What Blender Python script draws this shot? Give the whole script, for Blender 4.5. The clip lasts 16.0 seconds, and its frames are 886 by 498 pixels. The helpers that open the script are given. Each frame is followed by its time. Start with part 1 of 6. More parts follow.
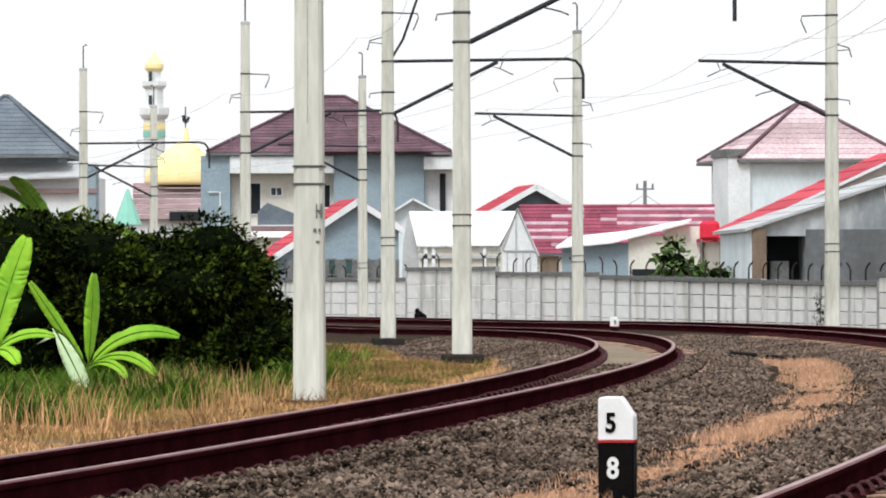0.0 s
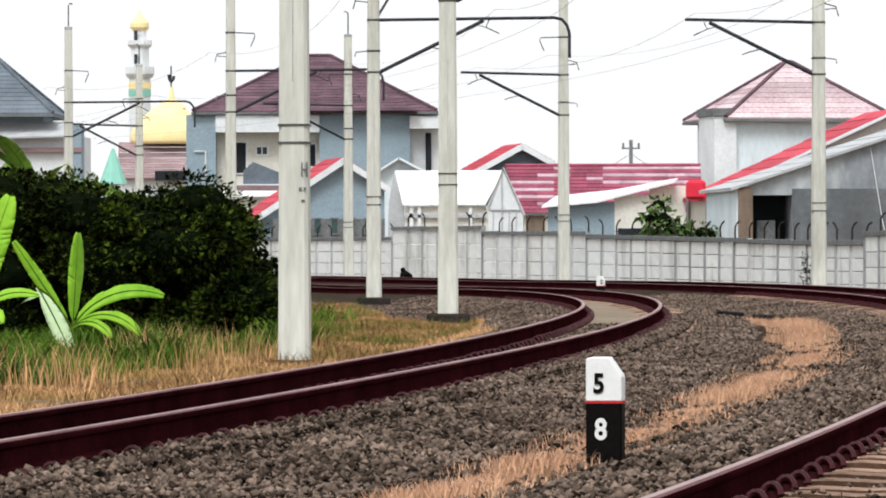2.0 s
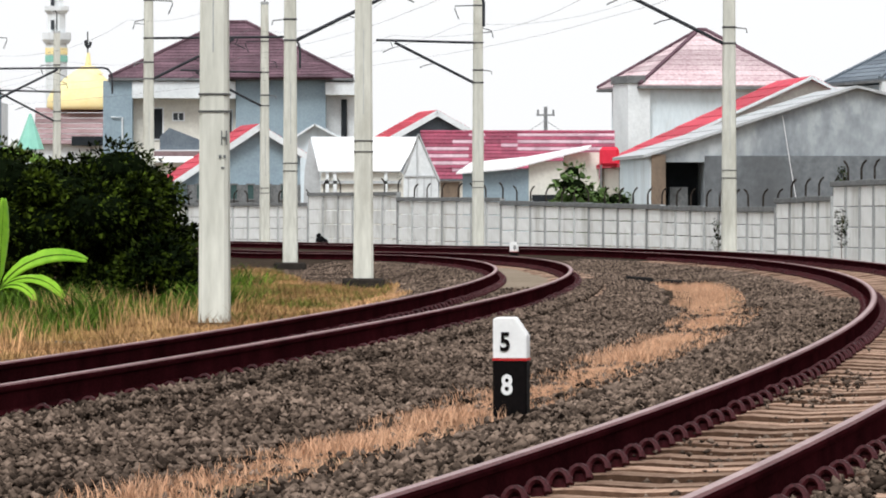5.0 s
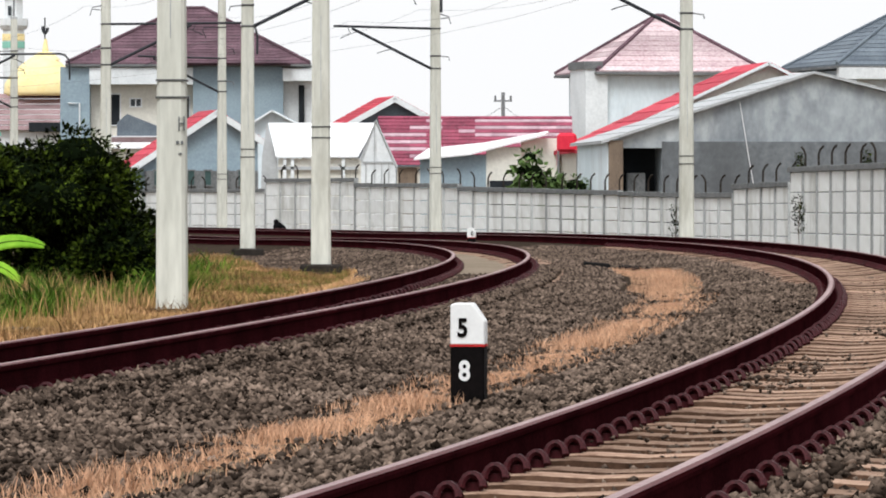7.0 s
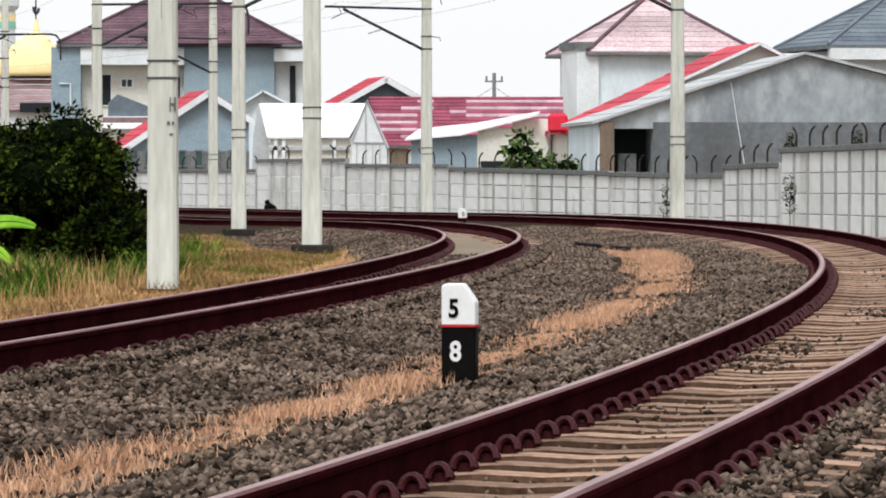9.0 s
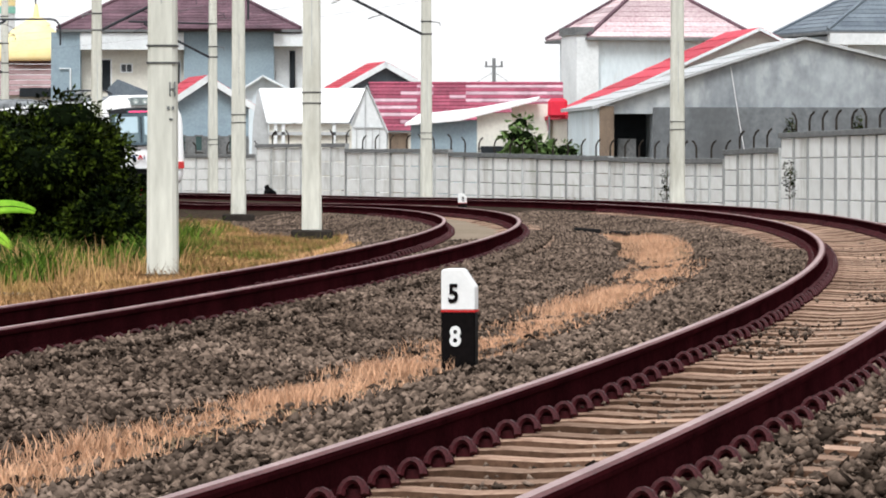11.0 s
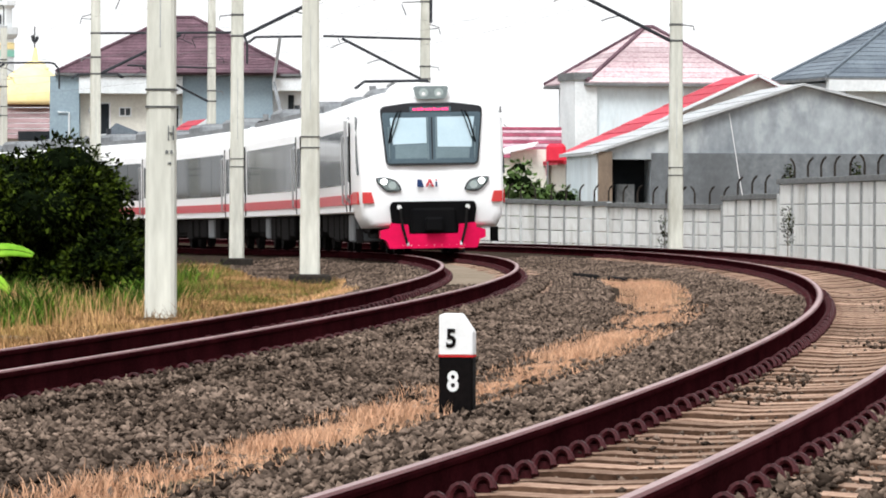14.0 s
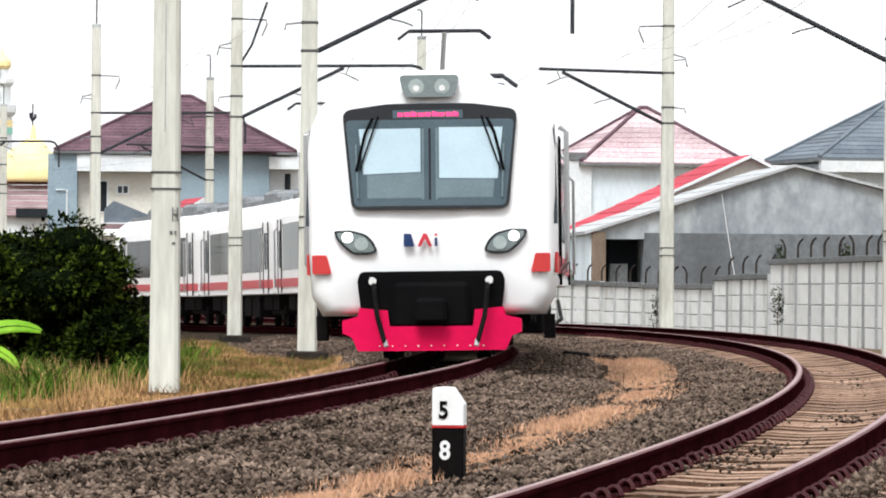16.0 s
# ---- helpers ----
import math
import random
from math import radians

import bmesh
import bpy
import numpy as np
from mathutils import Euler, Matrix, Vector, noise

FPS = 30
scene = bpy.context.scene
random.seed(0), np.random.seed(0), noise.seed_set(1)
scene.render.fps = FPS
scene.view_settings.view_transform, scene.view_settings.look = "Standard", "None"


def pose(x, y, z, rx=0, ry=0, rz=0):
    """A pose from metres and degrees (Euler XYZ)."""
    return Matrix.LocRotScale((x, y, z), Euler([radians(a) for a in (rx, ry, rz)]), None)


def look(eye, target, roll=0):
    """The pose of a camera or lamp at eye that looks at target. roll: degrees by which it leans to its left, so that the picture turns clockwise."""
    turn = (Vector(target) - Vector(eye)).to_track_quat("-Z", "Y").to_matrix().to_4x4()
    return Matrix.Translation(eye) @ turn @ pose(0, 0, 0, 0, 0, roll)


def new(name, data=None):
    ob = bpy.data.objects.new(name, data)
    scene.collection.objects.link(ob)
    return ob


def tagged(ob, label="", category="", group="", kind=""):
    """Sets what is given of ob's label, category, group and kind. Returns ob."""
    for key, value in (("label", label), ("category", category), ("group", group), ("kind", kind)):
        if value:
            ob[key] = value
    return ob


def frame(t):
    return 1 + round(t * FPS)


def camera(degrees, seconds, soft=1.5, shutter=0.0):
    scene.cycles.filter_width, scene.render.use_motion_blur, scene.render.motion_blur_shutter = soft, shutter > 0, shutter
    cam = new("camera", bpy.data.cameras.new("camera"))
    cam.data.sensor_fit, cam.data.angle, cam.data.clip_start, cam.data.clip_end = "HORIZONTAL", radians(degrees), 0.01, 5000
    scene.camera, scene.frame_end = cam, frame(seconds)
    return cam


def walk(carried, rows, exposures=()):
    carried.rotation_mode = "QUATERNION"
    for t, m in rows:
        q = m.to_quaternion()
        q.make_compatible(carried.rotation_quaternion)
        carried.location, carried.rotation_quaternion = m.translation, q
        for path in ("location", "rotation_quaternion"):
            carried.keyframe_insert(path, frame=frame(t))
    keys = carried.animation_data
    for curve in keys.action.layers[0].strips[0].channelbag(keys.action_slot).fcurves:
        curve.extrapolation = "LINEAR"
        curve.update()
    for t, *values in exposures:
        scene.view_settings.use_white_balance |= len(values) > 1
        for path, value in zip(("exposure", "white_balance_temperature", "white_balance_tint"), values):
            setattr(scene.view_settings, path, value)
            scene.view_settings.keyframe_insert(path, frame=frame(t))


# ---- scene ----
cam = camera(8.915, 16.0, soft=1.9)


def aim(x, y, z, yaw, pitch, roll):
    """A camera pose: turned right by yaw, up by pitch, degrees."""
    return pose(x, y, z) @ pose(0, 0, 0, 90 + pitch, 0, -yaw) @ pose(0, 0, 0, 0, 0, roll)


EYE = 1.25
walk(cam, [
    (0, aim(-0.03, 1.47, EYE + -0.00, -1.5143, 0.4763, -0.1120)),
    (0.5, aim(-0.04, 1.78, EYE + 0.00, -1.5012, 0.3795, -0.0749)),
    (1, aim(-0.04, 1.80, EYE + 0.00, -1.4580, 0.2673, -0.0890)),
    (1.5, aim(-0.04, 1.75, EYE + 0.00, -1.4137, 0.1588, -0.1263)),
    (2, aim(-0.04, 1.78, EYE + 0.00, -1.3717, 0.0656, -0.1049)),
    (2.5, aim(-0.04, 1.75, EYE + 0.00, -1.3296, -0.0035, -0.1123)),
    (3, aim(-0.02, 1.17, EYE + -0.00, -1.1913, -0.0746, -0.0822)),
    (3.5, aim(-0.00, 0.00, EYE + 0.00, -0.9892, -0.1383, -0.0605)),
    (4, aim(-0.00, 0.00, EYE + 0.00, -0.8110, -0.1920, -0.0416)),
    (6.5, aim(-0.00, 0.00, EYE + 0.00, -0.1854, -0.3834, 0.0173)),
    (7, aim(-0.00, 0.00, EYE + 0.00, -0.0900, -0.4208, -0.0140)),
    (7.5, aim(-0.00, 0.00, EYE + 0.00, -0.0114, -0.4707, -0.0007)),
    (8, aim(-0.00, -0.00, EYE + -0.00, 0.0011, -0.5208, -0.0180)),
    (8.5, aim(0.00, 0.00, EYE + 0.00, -0.0003, -0.5676, -0.0144)),
    (9, aim(0.00, -0.00, EYE + -0.00, -0.0001, -0.6175, 0.0005)),
    (9.5, aim(0.00, -0.00, EYE + -0.00, -0.0013, -0.6675, -0.0174)),
    (12, aim(0.00, -0.00, EYE + -0.00, 0.0077, -0.7874, 0.0714)),
    (12.5, aim(-0.00, -0.00, EYE + -0.00, 0.0102, -0.7283, 0.1050)),
    (13, aim(0.00, -0.00, EYE + 0.00, 0.0128, -0.6196, 0.1292)),
    (13.5, aim(0.00, -0.00, EYE + 0.00, 0.0160, -0.4730, 0.1813)),
    (14, aim(0.00, 0.00, EYE + 0.00, 0.0216, -0.3150, 0.2218)),
    (14.5, aim(0.00, 0.00, EYE + 0.00, 0.0236, -0.1606, 0.2270)),
    (15, aim(0.00, -0.00, EYE + 0.00, 0.0201, -0.0082, 0.3034)),
    (15.5, aim(0.00, -0.00, EYE + 0.00, -0.0056, 0.2269, 0.3732)),
    (16, aim(0.01, -2.18, EYE + 0.01, 0.0648, 0.4738, 0.4503)),
], exposures=[(0.0, 0.03), (9.5, -0.03), (12.0, 0.26), (16.0, 0.26)])

# ---------------------------------------------------------------- light: bright overcast noon
SUN_EL, SUN_AZ = 53.0, 196.0
world = bpy.data.worlds.new("overcast_sky")
scene.world = world
world.use_nodes = True
wn = world.node_tree
wn.nodes.clear()
w_out = wn.nodes.new("ShaderNodeOutputWorld")
w_bg = wn.nodes.new("ShaderNodeBackground")
w_mix = wn.nodes.new("ShaderNodeMix")
w_mix.data_type = "RGBA"
w_sky = wn.nodes.new("ShaderNodeTexSky")
w_sky.sky_type = "NISHITA"
w_sky.sun_disc = False
w_sky.sun_elevation = radians(SUN_EL)
w_sky.sun_rotation = radians(SUN_AZ)
w_sky.dust_density = 4.0
w_mix.inputs["Factor"].default_value = 0.88
w_mix.inputs["B"].default_value = (11.1, 11.2, 11.4, 1)
w_bg.inputs["Strength"].default_value = 0.1
wn.links.new(w_sky.outputs[0], w_mix.inputs["A"])
wn.links.new(w_mix.outputs["Result"], w_bg.inputs["Color"])
wn.links.new(w_bg.outputs[0], w_out.inputs[0])

sun_data = bpy.data.lights.new("sun", "SUN")
sun_data.energy = 2.7
sun_data.angle = radians(24)
sun_data.color = (0.97, 0.99, 1.0)
sun = new("sun", sun_data)
sun.matrix_world = look((-26, -46, 70), (-12, 4, 0))


# ---------------------------------------------------------------- materials
def material(name, base, second=None, rough=0.8, metal=0.0, scale=3.0, fine=40.0, bump=0.15, depth=0.01,
             amount=0.5, island=0.0, random_object=0.0, stretch=(1, 1, 1), spec=None, stain=None, span=(0.36, 0.66)):
    """A surface with two scales of colour variation and fine relief, in metres."""
    m = bpy.data.materials.new(name)
    m.use_nodes = True
    n, l = m.node_tree.nodes, m.node_tree.links
    b = n["Principled BSDF"]
    co = n.new("ShaderNodeNewGeometry")
    vec = n.new("ShaderNodeVectorMath")
    vec.operation = "MULTIPLY"
    vec.inputs[1].default_value = stretch
    tc = n.new("ShaderNodeTexCoord")
    l.new(tc.outputs["Object"], vec.inputs[0])
    big, small = n.new("ShaderNodeTexNoise"), n.new("ShaderNodeTexNoise")
    for t, s in ((big, scale), (small, fine)):
        t.inputs["Scale"].default_value = s
        t.inputs["Detail"].default_value = 5
        t.inputs["Roughness"].default_value = 0.62
        l.new(vec.outputs[0], t.inputs["Vector"])
    second = second or tuple(c * 0.6 for c in base)
    ramp = n.new("ShaderNodeValToRGB")
    ramp.color_ramp.elements[0].position = span[0]
    ramp.color_ramp.elements[1].position = span[1]
    ramp.color_ramp.elements[0].color = (*second, 1)
    ramp.color_ramp.elements[1].color = (*base, 1)
    add = n.new("ShaderNodeMath")
    add.operation = "MULTIPLY_ADD"
    add.inputs[1].default_value = amount
    sub = n.new("ShaderNodeMath")
    sub.operation = "MULTIPLY"
    sub.inputs[1].default_value = 1 - amount
    l.new(big.outputs[0], sub.inputs[0])
    l.new(small.outputs[0], add.inputs[0])
    l.new(sub.outputs[0], add.inputs[2])
    l.new(add.outputs[0], ramp.inputs[0])
    colour = ramp.outputs[0]
    if island or random_object:
        hsv = n.new("ShaderNodeHueSaturation")
        mr = n.new("ShaderNodeMapRange")
        k = island or random_object
        mr.inputs["To Min"].default_value, mr.inputs["To Max"].default_value = 1 - k, 1 + k
        if island:
            l.new(co.outputs["Random Per Island"], mr.inputs["Value"])
        else:
            oi = n.new("ShaderNodeObjectInfo")
            l.new(oi.outputs["Random"], mr.inputs["Value"])
        l.new(mr.outputs[0], hsv.inputs["Value"])
        l.new(colour, hsv.inputs["Color"])
        colour = hsv.outputs[0]
    if stain:
        # broad weather stains of the place itself: (size per metre, colour, share, stretch)
        st = n.new("ShaderNodeTexNoise")
        st.inputs["Scale"].default_value = stain[0]
        st.inputs["Detail"].default_value = 6
        st.inputs["Roughness"].default_value = 0.65
        sv = n.new("ShaderNodeVectorMath")
        sv.operation = "MULTIPLY"
        sv.inputs[1].default_value = stain[3]
        l.new(co.outputs["Position"], sv.inputs[0])
        l.new(sv.outputs[0], st.inputs["Vector"])
        sr = n.new("ShaderNodeMapRange")
        sr.inputs["From Min"].default_value, sr.inputs["From Max"].default_value = 1 - stain[2] - 0.08, 1 - stain[2] + 0.12
        l.new(st.outputs[0], sr.inputs["Value"])
        mx = n.new("ShaderNodeMix")
        mx.data_type = "RGBA"
        mx.inputs["B"].default_value = (*stain[1], 1)
        l.new(sr.outputs[0], mx.inputs["Factor"])
        l.new(colour, mx.inputs["A"])
        colour = mx.outputs["Result"]
    l.new(colour, b.inputs["Base Color"])
    b.inputs["Roughness"].default_value = rough
    b.inputs["Metallic"].default_value = metal
    b.inputs["Specular IOR Level"].default_value = spec if spec is not None else (0.07 if rough >= 0.5 else 0.3)
    if bump:
        bp = n.new("ShaderNodeBump")
        bp.inputs["Strength"].default_value = bump
        bp.inputs["Distance"].default_value = depth
        l.new(small.outputs[0], bp.inputs["Height"])
        l.new(bp.outputs[0], b.inputs["Normal"])
    return m


def glow(name, colour, strength):
    m = material(name, colour, colour, rough=0.3, bump=0)
    b = m.node_tree.nodes["Principled BSDF"]
    b.inputs["Emission Color"].default_value = (*colour, 1)
    b.inputs["Emission Strength"].default_value = strength
    return m


def leafy(name, base, second, gloss=0.55, vary=0.45):
    m = material(name, base, second, rough=gloss, scale=1.5, fine=9, amount=0.3, spec=0.05, bump=0.1, island=vary)
    return m


M = dict(
    ballast=material("ballast_ground", (0.085, 0.063, 0.048), (0.02, 0.015, 0.012), scale=1.2, fine=26, bump=0.9, depth=0.05, amount=0.7, spec=0.0),
    stone=material("ballast_stone", (0.20, 0.147, 0.115), (0.036, 0.026, 0.02), scale=0.5, fine=24, bump=0.4, island=0.9, rough=0.95, spec=0.0),
    soil=material("dry_soil", (0.20, 0.135, 0.085), (0.09, 0.065, 0.035), scale=0.5, fine=14, bump=0.6, depth=0.04),
    rail_side=material("rusty_rail_side", (0.042, 0.0075, 0.0095), (0.011, 0.0025, 0.0032), rough=0.8, scale=1.5, fine=60, bump=0.3, depth=0.003, spec=0.0),
    rail_top=material("worn_rail_head", (0.44, 0.31, 0.30), (0.22, 0.13, 0.13), rough=0.5, metal=0.35, scale=0.9, fine=30, bump=0.02, spec=0.2),
    rail_edge=material("dull_rail_head_side", (0.17, 0.072, 0.074), (0.07, 0.026, 0.028), rough=0.6, scale=0.9, fine=30, bump=0.05, spec=0.08),
    clip=material("rusty_clip", (0.075, 0.012, 0.016), (0.018, 0.004, 0.005), rough=0.5, fine=90, spec=0.1),
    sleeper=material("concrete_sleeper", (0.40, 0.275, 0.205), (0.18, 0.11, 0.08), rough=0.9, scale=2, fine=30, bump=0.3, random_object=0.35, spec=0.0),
    # dark brown for the sleepers' sides: their shade is put into the colour
    sleeper_side=material("shaded_sleeper_side", (0.15, 0.085, 0.056), (0.05, 0.028, 0.018), rough=0.95, scale=1.6, fine=25, bump=0.4, random_object=0.35, spec=0.0),
    pole=material("weathered_concrete", (0.74, 0.74, 0.665), (0.48, 0.48, 0.425), rough=0.85, scale=1.6, fine=12, bump=0.15, stretch=(1, 1, 0.16), amount=0.4, stain=(1.6, (0.40, 0.39, 0.33), 0.38, (1, 1, 0.3))),
    band=material("steel_band", (0.14, 0.145, 0.14), (0.07, 0.07, 0.07), rough=0.55, metal=0.6),
    arm=material("dark_steel_tube", (0.05, 0.055, 0.062), (0.025, 0.026, 0.03), rough=0.6, metal=0.0, spec=0.05),
    wire=material("contact_wire", (0.16, 0.16, 0.16), rough=0.5, metal=0.5, bump=0),
    insulator=material("grey_insulator", (0.25, 0.26, 0.27), rough=0.3, bump=0),
    panel=material("cast_wall_panel", (0.84, 0.87, 0.87), (0.60, 0.61, 0.60), rough=0.9, scale=0.5, fine=6, bump=0.2, random_object=0.07, stretch=(1, 1, 0.5), amount=0.3, stain=(0.5, (0.34, 0.34, 0.31), 0.40, (1, 1, 0.35))),
    post=material("wall_post", (0.52, 0.54, 0.54), (0.24, 0.25, 0.25), rough=0.9, scale=1.4, fine=14, random_object=0.35),
    cap=material("wall_cap", (0.24, 0.25, 0.255), (0.10, 0.105, 0.105), rough=0.9, scale=0.8, fine=9),
    white=material("white_plaster", (0.83, 0.86, 0.87), (0.62, 0.65, 0.66), rough=0.85, scale=0.5, fine=8, amount=0.35, bump=0.05),
    cream=material("cream_plaster", (0.80, 0.78, 0.70), (0.62, 0.60, 0.54), rough=0.85, scale=0.6, fine=8, bump=0.05),
    blue_wall=material("blue_grey_plaster", (0.33, 0.42, 0.47), (0.24, 0.31, 0.36), rough=0.85, scale=0.5, fine=8, bump=0.05),
    pale_wall=material("pale_blue_plaster", (0.76, 0.84, 0.88), (0.60, 0.68, 0.72), rough=0.85, scale=0.35, fine=5, bump=0.05, stretch=(1, 1, 0.4), stain=(0.6, (0.52, 0.55, 0.55), 0.38, (1, 1, 0.25))),
    grey_wall=material("raw_grey_render", (0.44, 0.48, 0.50), (0.19, 0.21, 0.23), rough=0.92, scale=0.22, fine=3, bump=0.1, stretch=(1, 1, 0.55), amount=0.35, stain=(0.22, (0.62, 0.65, 0.65), 0.44, (1, 1, 0.6))),
    brown_tile=material("brown_roof_tile", (0.19, 0.115, 0.14), (0.07, 0.043, 0.054), rough=0.8, scale=0.7, fine=9, random_object=0.2),
    pink_tile=material("faded_red_tile", (0.64, 0.53, 0.54), (0.37, 0.25, 0.27), rough=0.85, scale=0.45, fine=6, random_object=0.28, amount=0.6),
    slate_tile=material("blue_grey_tile", (0.19, 0.225, 0.25), (0.10, 0.12, 0.15), rough=0.7, scale=0.7, fine=9, random_object=0.15),
    red_tile=material("red_painted_tile", (0.60, 0.075, 0.11), (0.38, 0.05, 0.07), rough=0.7, scale=0.7, fine=7, random_object=0.15),
    crimson=material("crimson_roof_sheet", (0.38, 0.09, 0.14), (0.17, 0.05, 0.075), rough=0.7, scale=0.8, fine=7, random_object=0.2),
    pale_sheet=material("pale_roof_sheet", (0.86, 0.86, 0.87), (0.74, 0.74, 0.75), rough=0.6, scale=0.8, fine=6, bump=0.05),
    faded_sheet=material("faded_roof_sheet", (0.62, 0.48, 0.52), (0.36, 0.20, 0.25), rough=0.7, scale=0.8, fine=7, random_object=0.25),
    grey_sheet=material("grey_roof_sheet", (0.52, 0.54, 0.55), (0.38, 0.39, 0.40), rough=0.6, scale=0.8, fine=6),
    rust_sheet=material("rusty_roof_sheet", (0.36, 0.26, 0.27), (0.20, 0.13, 0.13), rough=0.8, scale=0.6, fine=5, random_object=0.25),
    dark=material("dark_interior", (0.03, 0.035, 0.04), rough=0.9, bump=0),
    window=material("dark_window_glass", (0.05, 0.06, 0.07), rough=0.12, bump=0),
    # gold mixed paler: the haze over the distant mosque is in this colour
    gold=material("golden_dome_paint", (0.95, 0.82, 0.47), (0.90, 0.72, 0.33), rough=0.5, scale=1, fine=8, bump=0.02),
    wood=material("weathered_wood", (0.25, 0.19, 0.14), (0.13, 0.10, 0.08), rough=0.9, stretch=(1, 1, 0.2)),
    # most leaves fall to near-black: shaded gaps are put into the leaf colour
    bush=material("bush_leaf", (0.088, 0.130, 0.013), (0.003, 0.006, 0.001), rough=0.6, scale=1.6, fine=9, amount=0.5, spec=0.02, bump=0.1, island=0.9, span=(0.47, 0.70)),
    palm=leafy("palm_leaf", (0.13, 0.20, 0.06), (0.05, 0.09, 0.03), gloss=0.6),
    grey_dark=material("damp_grey_render", (0.21, 0.225, 0.235), (0.11, 0.12, 0.13), rough=0.92, scale=0.3, fine=4, bump=0.1, stain=(0.3, (0.10, 0.105, 0.11), 0.46, (1, 1, 0.5))),
    dim_teal=material("dim_teal_shutter", (0.07, 0.12, 0.115), (0.04, 0.07, 0.07), rough=0.6),
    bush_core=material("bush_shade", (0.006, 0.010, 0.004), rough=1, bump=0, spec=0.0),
    banana=leafy("banana_leaf", (0.30, 0.54, 0.045), (0.13, 0.32, 0.02), gloss=0.4, vary=0.1),
    banana_pale=leafy("pale_leaf_underside", (0.66, 0.80, 0.56), (0.50, 0.68, 0.36), gloss=0.5, vary=0.1),
    grass=leafy("green_grass", (0.125, 0.215, 0.022), (0.018, 0.045, 0.006), gloss=0.6, vary=0.7),
    dry=leafy("dry_grass", (0.68, 0.42, 0.27), (0.46, 0.25, 0.15), gloss=0.9, vary=0.3),
    straw=material("straw_grass", (0.70, 0.40, 0.21), (0.30, 0.20, 0.07), rough=0.9, scale=0.45, fine=5, amount=0.25, spec=0.03, bump=0.1, island=0.45),
    banana_dark=leafy("shaded_banana_leaf", (0.20, 0.34, 0.06), (0.05, 0.10, 0.02), gloss=0.5),
    brown=leafy("brown_grass", (0.34, 0.19, 0.085), (0.13, 0.08, 0.035), gloss=0.9),
    olive=leafy("olive_grass", (0.20, 0.20, 0.045), (0.07, 0.08, 0.018), gloss=0.8),
    bed=material("dusty_track_bed", (0.30, 0.245, 0.19), (0.17, 0.135, 0.10), rough=0.95, scale=1.2, fine=12, spec=0.0),
    footing=material("dark_footing", (0.048, 0.041, 0.036), (0.02, 0.017, 0.015), rough=0.95, fine=20, spec=0.0),
    bark=material("bark", (0.16, 0.12, 0.08), (0.08, 0.06, 0.045), rough=0.95, fine=30, stretch=(1, 1, 0.25)),
    train_white=material("train_white_paint", (0.90, 0.905, 0.91), (0.86, 0.865, 0.87), rough=0.3, scale=0.5, fine=5, bump=0.01),
    train_grey=material("train_grey_paint", (0.27, 0.285, 0.295), (0.15, 0.16, 0.17), rough=0.6, scale=1, fine=8, bump=0.02),
    train_red=material("train_red_band", (0.55, 0.055, 0.075), (0.47, 0.045, 0.06), rough=0.4, bump=0.01, spec=0.1),
    train_orange=material("train_orange_mark", (0.60, 0.06, 0.06), (0.52, 0.05, 0.05), rough=0.4, bump=0.01, spec=0.1),
    skirt_pink=material("crimson_pilot_paint", (0.74, 0.008, 0.085), (0.62, 0.007, 0.07), rough=0.5, scale=2, fine=14, bump=0.02, spec=0.05),
    black=material("black_rubber", (0.004, 0.004, 0.005), (0.007, 0.007, 0.007), rough=0.7, bump=0.05, spec=0.02),
    underframe=material("dirty_underframe", (0.020, 0.018, 0.018), (0.008, 0.008, 0.008), rough=0.85, scale=2, fine=20, spec=0.02),
    screen_frame=material("windscreen_black_border", (0.02, 0.022, 0.026), rough=0.15, bump=0),
    lamp_glass=material("headlamp_glass", (0.42, 0.48, 0.47), (0.30, 0.36, 0.35), rough=0.12, scale=6, fine=30, bump=0.02),
    lamp_rim=material("headlamp_housing", (0.22, 0.26, 0.26), (0.13, 0.16, 0.16), rough=0.2, bump=0),
    steel=material("brushed_steel", (0.52, 0.53, 0.54), (0.40, 0.41, 0.42), rough=0.35, metal=0.8, bump=0.02),
    lamp_on=glow("lit_lamp", (1.0, 0.98, 0.94), 3.0),
    led=glow("destination_led", (1.0, 0.05, 0.20), 0.7),
    sign_red=material("red_sign_paint", (0.62, 0.06, 0.07), bump=0, rough=0.5),
    sign_blue=material("blue_sign_paint", (0.03, 0.06, 0.16), bump=0, rough=0.5),
    marker_white=material("marker_white_paint", (0.84, 0.84, 0.83), (0.72, 0.72, 0.71), rough=0.6, scale=6, fine=40, bump=0.05, amount=0.3),
    marker_black=material("marker_black_paint", (0.003, 0.003, 0.003), (0.009, 0.007, 0.007), rough=0.6, scale=7, fine=40, bump=0.1, spec=0.02),
    red_line=material("marker_red_line", (0.60, 0.04, 0.04), bump=0),
    teal=material("teal_paint", (0.30, 0.62, 0.50), (0.24, 0.52, 0.43), rough=0.6),
    red_tank=material("red_tarpaulin", (0.75, 0.05, 0.08), (0.62, 0.03, 0.06), rough=0.6),
)
# train side and cab glass: dark tinted, reflects the sky
glass = M["tinted"] = bpy.data.materials.new("tinted_train_glass")
glass.use_nodes = True
gb = glass.node_tree.nodes["Principled BSDF"]
gb.inputs["Base Color"].default_value = (0.05, 0.06, 0.066, 1)
gb.inputs["Roughness"].default_value = 0.06
gb.inputs["IOR"].default_value = 1.04


